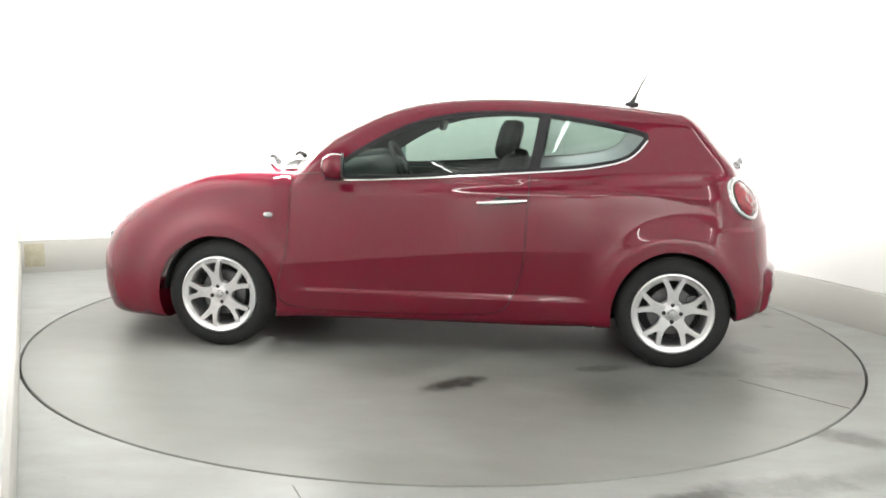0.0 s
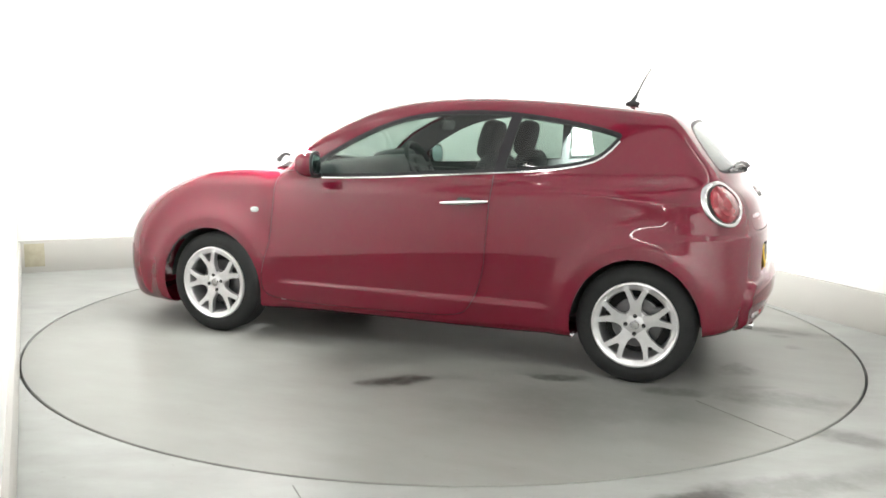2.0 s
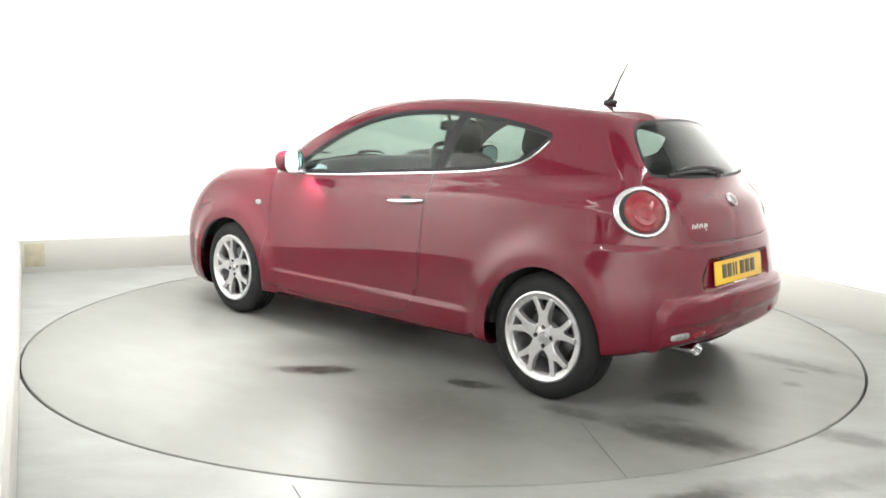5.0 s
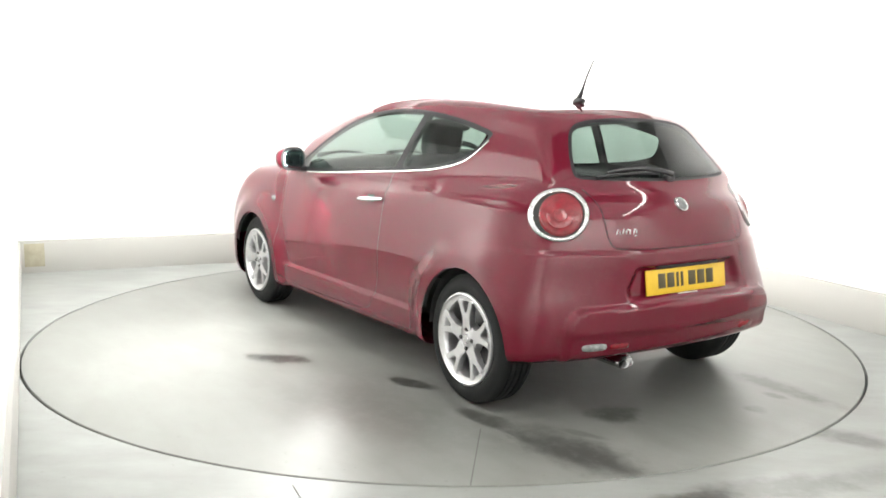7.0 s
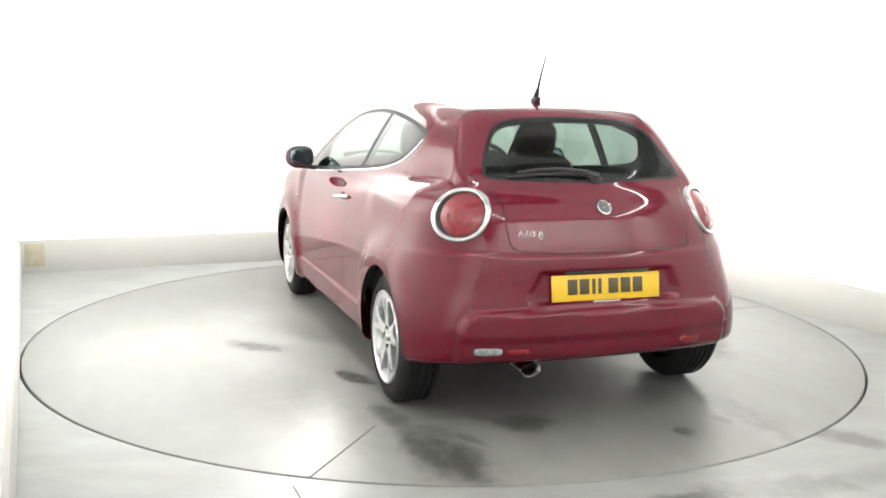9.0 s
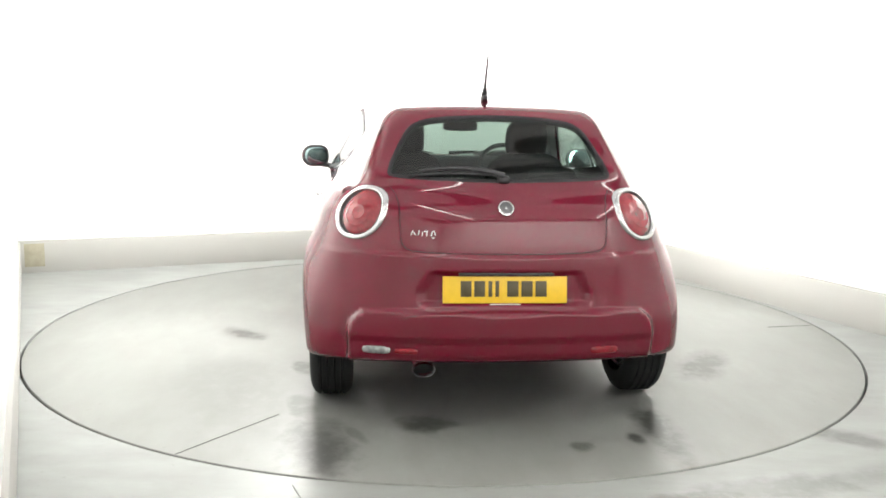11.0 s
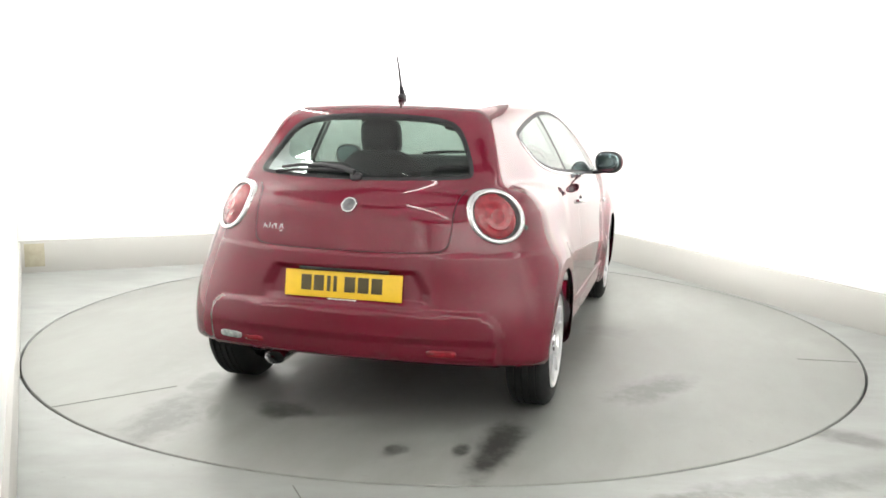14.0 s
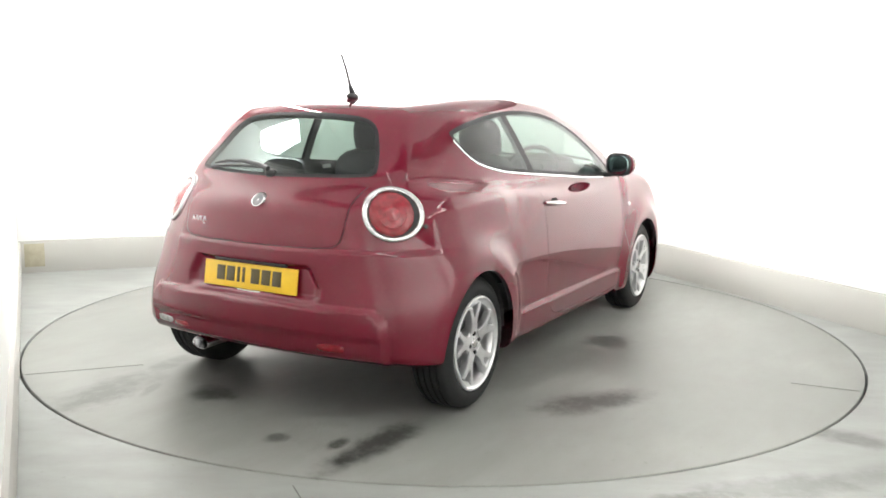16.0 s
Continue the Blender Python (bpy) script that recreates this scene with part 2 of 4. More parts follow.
def floor_sheet():
    """One concrete sheet with a round opening for the turntable, and a pit ring under the gap."""
    bm = bmesh.new()
    n = 192
    ring0 = [bm.verts.new((2.468 * math.cos(2 * math.pi * i / n), 2.468 * math.sin(2 * math.pi * i / n), 0)) for i in range(n)]
    ring1 = [bm.verts.new((9.0 * math.cos(2 * math.pi * i / n), 9.0 * math.sin(2 * math.pi * i / n), 0)) for i in range(n)]
    low = [bm.verts.new((v.co.x, v.co.y, -0.12)) for v in ring0]
    for i in range(n):
        j = (i + 1) % n
        bm.faces.new((ring0[i], ring1[i], ring1[j], ring0[j]))
        bm.faces.new((low[i], ring0[i], ring0[j], low[j]))
    mat = concrete_floor("floor_concrete", ((1.66, -1.85, 0.34, 0.09, -30, 0.75), (1.25, -2.42, 0.5, 0.10, 15, 0.6),
                                            (1.75, -2.25, 0.5, 0.08, 20, 0.5), (0.95, -2.50, 0.25, 0.05, 10, 0.8)),
                         (0.252, 0.266, 0.254), (0.300, 0.316, 0.303))
    ob = part("floor", bm, mat, None)
    tagged(ob, kind="structure")
    bm = bmesh.new()
    lathe(bm, [(2.30, -0.118), (2.60, -0.118)], 96, pose(0, 0, 0, 90))
    pit = part("floor_pit", bm, M["gap"], None)
    tagged(pit, kind="structure")
    # a sawn joint in the fixed floor
    bm = box_bm((0.17, 0.004, 0.003), Matrix(), 0.0)
    ob = part("floor_joint", bm, M["joint"], None)
    ob.matrix_world = pose(-0.497, -2.56, 0.0005, 0, 0, -66)
    tagged(ob, kind="structure")


def build_turntable():
    root = empty("turntable")
    stains_and_shade = ((-2.02, 0.71, 0.36, 0.16, -170, 0.80), (-1.55, 0.81, 0.20, 0.08, -171, 0.75), (-0.95, 0.83, 0.20, 0.07, -156, 0.95),
              (-0.24, 1.22, 0.21, 0.085, -136, 1.0), (-1.82, 0.26, 0.14, 0.14, -80, 0.85), (-1.95, -0.75, 0.38, 0.09, 178, 0.95),
              (-2.10, -0.36, 0.06, 0.05, 0, 0.8), (-2.03, -0.62, 0.07, 0.045, 0, 0.9), (-1.92, 0.56, 0.13, 0.04, -153, 0.6),
              (-0.97, -1.34, 0.34, 0.13, -32, 0.95), (0.15, -1.06, 0.17, 0.18, -57, 0.7), (-2.09, -0.39, 0.05, 0.04, 20, 0.6),
              # broad rows: damp, and shade round the car put into the colour
              (0.0, 0.88, 0.4, 0.22, -144, 0.45), (-0.95, 0.95, 0.9, 0.38, -160, 0.35), (-0.30, -1.00, 0.9, 0.30, -25, 0.30),
              (-1.2, 1.15, 0.75, 0.40, -160, 0.50), (-1.3, 0.2, 0.9, 0.7, 0, 0.28))
    bm = bmesh.new()
    lathe(bm, [(0.0005, 0.0), (1.2, 0.0), (R_TABLE - 0.004, 0.0), (R_TABLE, 0.004), (R_TABLE, 0.10)], 192, pose(0, 0, 0, -90))
    for v in bm.verts:
        v.co.z = -abs(v.co.z)
    part("disc", bm, concrete_floor("turntable_concrete", stains_and_shade), root)
    for x0, y0, x1, y1 in ((-2.10, 1.262, -1.66, 0.90), (-0.10, -2.44, -0.14, -2.12)):
        L = math.hypot(x1 - x0, y1 - y0)
        bm = box_bm((L, 0.004, 0.003))
        ob = part("panel_joint", bm, M["joint"], root, "thin dark joint between deck panels")
        ob.matrix_basis = pose((x0 + x1) / 2, (y0 + y1) / 2, 0.0004, 0, 0, math.degrees(math.atan2(y1 - y0, x1 - x0)))
    return tagged(root, "round grey concrete turntable with damp patches and painted shade, flush with the floor", "turntable")


studio()
stain_patch()
tube_lights()
floor_sheet()
turntable = build_turntable()
# ---- car body surface ----
# Car space: x forward from the rear axle, y to its left side, z up from the ground.
def spline(xs, ys):
    """Natural cubic spline through the points, straight beyond its ends."""
    xs, ys = np.array(xs, float), np.array(ys, float)
    n, h = len(xs), np.diff(xs)
    A, r = np.eye(n), np.zeros(n)
    for i in range(1, n - 1):
        A[i, i - 1:i + 2] = h[i - 1], 2 * (h[i - 1] + h[i]), h[i]
        r[i] = 6 * ((ys[i + 1] - ys[i]) / h[i] - (ys[i] - ys[i - 1]) / h[i - 1])
    s = np.linalg.solve(A, r)

    def f(x):
        x = np.asarray(x, float)
        c = np.clip(x, xs[0], xs[-1])
        i = np.clip(np.searchsorted(xs, c) - 1, 0, n - 2)
        a, b = xs[i + 1] - c, c - xs[i]
        v = (s[i] * a ** 3 + s[i + 1] * b ** 3) / (6 * h[i]) + (ys[i] / h[i] - s[i] * h[i] / 6) * a + (ys[i + 1] / h[i] - s[i + 1] * h[i] / 6) * b
        d0 = (ys[1] - ys[0]) / h[0] - h[0] * s[1] / 6
        d1 = (ys[-1] - ys[-2]) / h[-1] + h[-1] * s[-2] / 6
        return v + np.where(x < xs[0], (x - xs[0]) * d0, 0) + np.where(x > xs[-1], (x - xs[-1]) * d1, 0)
    return f


def smax(a, b, k):
    h = np.maximum(k - np.abs(a - b), 0) / k
    return np.maximum(a, b) + h * h * k * 0.25


def smin(a, b, k):
    return -smax(-a, -b, k)


def soft(u, k):
    return k * np.logaddexp(0, u / k)


def step(a, b, v):
    t = np.clip((v - a) / (b - a), 0, 1)
    return t * t * (3 - 2 * t)


WHEEL_X, WHEEL_Z, R_TYRE = (0.0, 2.515), 0.288, 0.304
side_w = spline([-0.6, -0.3, 0, 0.5, 1.0, 1.6, 2.2, 2.55, 2.9, 3.1, 3.3], [0.80, 0.835, 0.846, 0.848, 0.856, 0.862, 0.866, 0.868, 0.862, 0.83, 0.77])
low_top = spline([-0.6, -0.3, 0, 0.5, 1.0, 1.5, 2.0, 2.3, 2.53, 2.68, 2.87, 3.05, 3.17, 3.3], [1.00, 1.035, 1.035, 1.02, 1.0, 0.99, 1.0, 1.012, 0.998, 0.976, 0.940, 0.894, 0.85, 0.77])
low_bot = spline([-0.6, -0.45, -0.3, 0.3, 1.2, 2.1, 2.9, 3.3], [0.30, 0.285, 0.265, 0.205, 0.19, 0.18, 0.145, 0.125])
nose_x = spline([0.10, 0.22, 0.43, 0.53, 0.62, 0.72, 0.82, 0.95], [3.38, 3.42, 3.435, 3.415, 3.365, 3.275, 3.155, 2.95])
tail_x = spline([0.25, 0.33, 0.45, 0.52, 0.60, 0.70, 0.78, 0.86, 0.95, 1.03, 1.12], [-0.555, -0.58, -0.595, -0.595, -0.588, -0.583, -0.572, -0.550, -0.520, -0.470, -0.38])
tail_c = spline([0.25, 0.5, 0.7, 0.9, 1.1], [0.14, 0.15, 0.18, 0.20, 0.22])
tail_d = spline([0.25, 0.5, 0.7, 0.9, 1.1], [0.14, 0.24, 0.40, 0.52, 0.58])
roof_z = spline([-0.5, -0.17, -0.01, 0.143, 0.298, 0.454, 0.611, 0.769, 0.927, 1.088, 1.249, 1.412, 1.576, 1.741, 1.909, 2.079, 2.235, 2.45],
                [1.30, 1.362, 1.381, 1.397, 1.413, 1.428, 1.439, 1.447, 1.450, 1.448, 1.439, 1.418, 1.378, 1.311, 1.226, 1.128, 1.023, 0.86])
cab_w = spline([-0.5, -0.15, 0.15, 0.5, 0.8, 1.4, 1.8, 2.2, 2.5], [0.595, 0.645, 0.705, 0.748, 0.772, 0.795, 0.802, 0.79, 0.76])
hatch_x = spline([0.8, 1.0, 1.06, 1.15, 1.25, 1.34, 1.42], [-0.46, -0.455, -0.435, -0.355, -0.262, -0.178, -0.10])


haunch = spline([-0.5, -0.3, 0.0, 0.4, 0.9, 1.4], [0.30, 0.28, 0.18, 0.06, 0.0, 0.0])


crease_z = spline([0.3, 0.8, 1.4, 2.1, 2.3], [0.622, 0.612, 0.566, 0.500, 0.490])


def body_f(P):
    x, y, z = P[:, 0], np.abs(P[:, 1]), P[:, 2]
    # flanks
    m = step(2.22, 2.08, x) * step(0.30, 0.50, x)
    zc = crease_z(x)
    sharp = -0.085 * soft(z - zc, 0.003) - 0.09 * soft(z - 0.80, 0.07) - 0.10 * soft(zc - z, 0.003)
    mild = -0.10 * soft(z - 0.64, 0.10) - 0.07 * soft(0.52 - z, 0.08)
    sec = m * sharp + (1 - m) * mild - haunch(x) * soft(z - 0.71, 0.05) - 0.17 * soft(z - 0.91, 0.03) - 0.35 * soft(0.235 - z, 0.02)
    sec = sec + 0.016 * step(0.40, 0.56, x) * step(2.10, 1.96, x) * step(0.372, 0.342, z)
    sec = sec + 0.007 * step(0.0, 0.8, -x + 0.9) * (1 - step(-0.012, 0.012, z - (0.985 - 0.06 * (0.8 - x)))) * step(0.80, 0.98, z)
    for cx in WHEEL_X:
        r = np.hypot(x - cx, (z - WHEEL_Z) * 0.96)
        sec = sec + (0.032 if cx < 1 else 0.036) * np.exp(-(np.maximum(r - 0.385, 0) / 0.085) ** 2)
    f = y - side_w(x) - sec
    f = smax(f, (z - low_top(x) - 0.012 + 0.05 * y * y) * 0.98, 0.085)
    f = smax(f, (x - nose_x(z) + 0.28 * y * y) * 0.9, 0.18)
    # tail with its number recess and lower apron
    plate = step(0.385, 0.325, y + 0.55 * np.maximum(z - 0.60, 0)) * step(0.540, 0.568, z) * step(0.700, 0.672, z)
    d = np.hypot(np.maximum(y - 0.56, 0), np.maximum(z - 0.425, 0)) - 0.10
    apron = step(0.012, -0.012, d) - 0.45 * step(0.428, 0.384, z) * step(0.74, 0.58, y)
    tx = tail_x(z) + tail_c(z) * y * y + tail_d(z) * y ** 4 + 0.026 * plate - 0.034 * apron - 0.010 * step(0.768, 0.746, z)
    f = smax(f, (tx - x) * 0.92, 0.13)
    f = smax(f, low_bot(x) - z, 0.05)
    # greenhouse
    u, v = np.maximum(z - 1.0, 0), np.maximum(0.98 - z, 0)
    g = (y - cab_w(x) + 0.42 * u + 0.27 * u * u + 0.25 * v) * 0.9
    g = smax(g, (z - roof_z(x + 0.26 * y * y * step(1.85, 2.15, x)) - 0.003 + 0.10 * y * y) * 0.94, 0.065)
    g = smax(g, (hatch_x(z) + 0.38 * y * y - x) * 0.8, 0.05)
    g = np.where(z < 0.7, np.maximum(g, 0.7 - z), g)
    return smin(f, g, 0.035)


def grad_f(P, e=1.5e-3):
    g = np.stack([body_f(P + d) - body_f(P - d) for d in np.eye(3) * e], 1)
    return g / np.maximum(np.linalg.norm(g, axis=1, keepdims=True), 1e-9)


def cast(O, D, far=2.4):
    lo, hi = np.zeros(len(O)), np.full(len(O), far)
    for _ in range(26):
        mid = (lo + hi) / 2
        out = body_f(O + D * mid[:, None]) > 0
        hi, lo = np.where(out, mid, hi), np.where(out, lo, mid)
    return O + D * lo[:, None]


def half_surface():
    """The left half of the shell, cast outward from a spine, as vertices and triangles."""
    z0, xa, xb = 0.63, 0.12, 2.45
    al = np.radians(np.concatenate([np.linspace(-90, -45, 16)[:-1], np.linspace(-45, 60, 128)[:-1], np.linspace(60, 90, 30)]))
    cols = []
    for b in np.radians(np.linspace(90, 0, 100)[:-1]):
        cols.append((xa, -math.sin(b), math.cos(b)))
    for x in np.linspace(xa, xb, 170)[:-1]:
        cols.append((x, 0.0, 1.0))
    for b in np.radians(np.linspace(0, 90, 46)):
        cols.append((xb, math.sin(b), math.cos(b)))
    O, D = [], []
    for x, dx, dy in cols:
        for a in al:
            O.append((x, 0, z0))
            D.append((dx * math.cos(a), dy * math.cos(a), math.sin(a)))
    V = cast(np.array(O), np.array(D))
    V[np.abs(V[:, 1]) < 1e-6, 1] = 0
    n, m = len(cols), len(al)
    idx = np.arange(n * m).reshape(n, m)
    a, b, c, d = idx[:-1, :-1].ravel(), idx[1:, :-1].ravel(), idx[1:, 1:].ravel(), idx[:-1, 1:].ravel()
    T = np.concatenate([np.stack([a, b, c], 1), np.stack([a, c, d], 1)])
    e = np.linalg.norm(np.cross(V[T[:, 1]] - V[T[:, 0]], V[T[:, 2]] - V[T[:, 0]]), axis=1)
    return V, T[e > 1e-9]


def split(V, T, g):
    """Cuts the triangles along g = 0 and settles the new vertices on the surface."""
    s = g(V)
    s[np.abs(s) < 2e-4] = 0
    side = np.sign(s)
    mn, mx = side[T].min(1), side[T].max(1)
    cut = (mn < 0) & (mx > 0)
    extra, made, out = [], {}, []
    base = len(V)

    def on(i, j):
        k = (min(i, j), max(i, j))
        if k not in made:
            t = s[i] / (s[i] - s[j])
            made[k] = base + len(extra)
            extra.append(V[i] + (V[j] - V[i]) * t)
        return made[k]
    for a, b, c in T[cut]:
        for _ in range(3):
            if side[a] == 0 or (side[a] != side[b] and side[a] != side[c] and side[b] * side[c] > 0):
                break
            a, b, c = b, c, a
        if side[a] == 0:
            p = on(b, c)
            out += [(a, b, p), (a, p, c)]
        else:
            p, q = on(a, b), on(a, c)
            out += [(a, p, q), (p, b, c), (p, c, q)]
    if not extra:
        return V, T
    E = np.array(extra)
    for _ in range(2):
        E = E - grad_f(E) * body_f(E)[:, None]
    return np.concatenate([V, E]), np.concatenate([T[~cut], np.array(out)])


def rounded(pts, n=2):
    p = np.array(pts, float)
    for _ in range(n):
        q = np.roll(p, -1, 0)
        p = np.stack([p * 0.75 + q * 0.25, p * 0.25 + q * 0.75], 1).reshape(-1, 2)
    return p


def poly_dist(Q, poly):
    """Signed distance to a closed polygon, negative inside."""
    d, inside = np.full(len(Q), 9.0), np.zeros(len(Q), bool)
    for a, b in zip(poly, np.roll(poly, -1, 0)):
        ab = b - a
        t = np.clip(((Q - a) @ ab) / max(ab @ ab, 1e-12), 0, 1)
        d = np.minimum(d, np.hypot(*(Q - a - t[:, None] * ab).T))
        hit = (a[1] > Q[:, 1]) != (b[1] > Q[:, 1])
        with np.errstate(divide="ignore", invalid="ignore"):
            inside ^= hit & (Q[:, 0] < (b[0] - a[0]) * (Q[:, 1] - a[1]) / (b[1] - a[1]) + a[0])
    return np.where(inside, -d, d)


SIDE_WINDOW = rounded([(1.97, 0.966), (1.52, 0.983), (1.05, 1.017), (0.78, 1.036), (0.60, 1.050), (0.45, 1.066), (0.29, 1.10), (0.215, 1.145), (0.14, 1.24),
                       (0.17, 1.262), (0.31, 1.296), (0.46, 1.322), (0.61, 1.343), (0.775, 1.359), (0.91, 1.363), (1.06, 1.360), (1.215, 1.347), (1.38, 1.313), (1.53, 1.256), (1.69, 1.170), (1.84, 1.07)], 1)
DOOR = rounded([(2.105, 0.99), (2.11, 0.75), (2.117, 0.58), (2.144, 0.45), (2.165, 0.37), (2.15, 0.27), (1.95, 0.235), (1.18, 0.245), (0.93, 0.26), (0.865, 0.335), (0.804, 0.508), (0.795, 0.693), (0.785, 1.00),
                (0.785, 1.06), (1.6, 1.04), (2.0, 1.0)], 2)
REAR_GLASS = rounded([(0.0, 1.049), (0.30, 1.055), (0.47, 1.062), (0.495, 1.075), (0.485, 1.12), (0.44, 1.21), (0.40, 1.275), (0.34, 1.312), (0.20, 1.330), (0.0, 1.336),
                      (-0.20, 1.330), (-0.34, 1.312), (-0.40, 1.275), (-0.44, 1.21), (-0.485, 1.12), (-0.495, 1.075), (-0.47, 1.062), (-0.30, 1.055)], 2)
HATCH = rounded([(0.0, 0.764), (0.38, 0.766), (0.432, 0.785), (0.442, 0.84), (0.445, 1.0), (0.53, 1.055), (0.52, 1.12), (0.44, 1.30), (0.36, 1.342), (0.0, 1.352),
                 (-0.36, 1.342), (-0.44, 1.30), (-0.52, 1.12), (-0.53, 1.055), (-0.445, 1.0), (-0.442, 0.84), (-0.432, 0.785), (-0.38, 0.766)], 2)
WIND = rounded([(2.20, 0.0), (2.20, 0.35), (2.14, 0.62), (2.05, 0.68), (1.60, 0.585), (1.40, 0.535), (1.34, 0.45), (1.31, 0.0), (1.34, -0.45), (1.40, -0.535), (1.60, -0.585), (2.05, -0.68), (2.14, -0.62), (2.20, -0.35)], 1)


def where(cond, g):
    return np.where(cond, g, 1.0)


def arch(cx, rx):
    def g(V):
        e = (np.hypot((V[:, 0] - cx) / rx, (V[:, 2] - WHEEL_Z) / 0.355) - 1) * 0.35
        return np.maximum(e, 0.56 - np.abs(V[:, 1]))
    return g


def g_crease(V):
    return where((V[:, 1] > 0.6) & (V[:, 0] > 0.25) & (V[:, 0] < 2.25), V[:, 2] - crease_z(V[:, 0]))


def g_side(V):
    return where((V[:, 1] > 0.35) & (V[:, 0] > 0.05) & (V[:, 2] > 0.9), poly_dist(V[:, [0, 2]], SIDE_WINDOW))


def g_door(V):
    return where((V[:, 1] > 0.45) & (V[:, 0] > 0.3), poly_dist(V[:, [0, 2]], DOOR))


def g_rear(V):
    return where((V[:, 0] < 0.12) & (V[:, 2] > 0.9), poly_dist(V[:, [1, 2]], REAR_GLASS))


def g_hatch(V):
    return where((V[:, 0] < 0.05), poly_dist(V[:, [1, 2]], HATCH))


def g_wind(V):
    return where((V[:, 2] > 0.9) & (V[:, 0] > 1.2), poly_dist(V[:, [0, 1]], WIND))


def pillar(V):
    return V[:, 0] - (0.765 - 0.16 * (V[:, 2] - 1.04))


def shell_mesh(name, V, T, material, parent, label="", both=True, sign=1, shift=0.0):
    """One mesh from shell triangles, left, right or both halves, with the surface's own normals."""
    use, inv = np.unique(T, return_inverse=True)
    P, F = V[use], inv.reshape(-1, 3)
    N = grad_f(P)
    N[np.abs(P[:, 1]) < 1e-5, 1] = 0
    P = P - N * shift
    mir = np.array([1, -1, 1])
    if both:
        P, N, F = np.concatenate([P, P * mir]), np.concatenate([N, N * mir]), np.concatenate([F, F[:, ::-1] + len(P)])
    elif sign < 0:
        P, N, F = P * mir, N * mir, F[:, ::-1]
    a = np.cross(P[F[:, 1]] - P[F[:, 0]], P[F[:, 2]] - P[F[:, 0]])
    flip = (a * N[F].mean(1)).sum(1) < 0
    F = np.where(flip[:, None], F[:, ::-1], F)
    me = bpy.data.meshes.new(name)
    me.from_pydata(P.tolist(), [], F.tolist())
    me.polygons.foreach_set("use_smooth", [True] * len(F))
    me.normals_split_custom_set_from_vertices(N.tolist())
    me.materials.append(material)
    ob = new(name, me)
    ob.parent = parent
    if label:
        ob["label"] = label
    return ob


def on_body_all(P, n, start=0.25):
    """Where lines through the points along n, coming from outside, meet the shell."""
    P, n = np.asarray(P, float), np.asarray(n, float) / np.linalg.norm(n)
    lo, hi = np.full(len(P), start), np.full(len(P), -0.25)
    for _ in range(22):
        mid = (lo + hi) / 2
        out = body_f(P + n * mid[:, None]) > 0
        lo, hi = np.where(out, mid, lo), np.where(out, hi, mid)
    return [Vector(q) for q in P + n * lo[:, None]]


def on_body(p, n):
    return on_body_all([tuple(p)], tuple(n))[0]


def frame_of(n):
    n = Vector(n).normalized()
    e1 = Vector((0, 0, 1)).cross(n).normalized()
    return e1, n.cross(e1), n


def cap_on_body(bm, c, n, profile, seg=48, egg=None):
    """Rings of (radius, lift) laid on the shell round c; egg stretches the radius by the angle."""
    e1, e2, nn = frame_of(n)
    pts, lift = [], []
    for r, h in profile:
        for i in range(seg):
            a = 2 * math.pi * i / seg
            k = r * (egg(a) if egg else 1)
            pts.append(Vector(c) + e1 * (k * math.cos(a)) + e2 * (k * math.sin(a)))
            lift.append(h)
    vs = [bm.verts.new(q + nn * h) for q, h in zip(on_body_all([tuple(p) for p in pts], tuple(nn)), lift)]
    rings = [vs[i:i + seg] for i in range(0, len(vs), seg)]
    for a, b in zip(rings, rings[1:]):
        for i in range(seg):
            j = (i + 1) % seg
            bm.faces.new((a[i], a[j], b[j], b[i]))
    return rings


car = empty("car")
tagged(car, "dark red three-door hatchback with silver five-spoke wheels, parked on the turntable", "car")


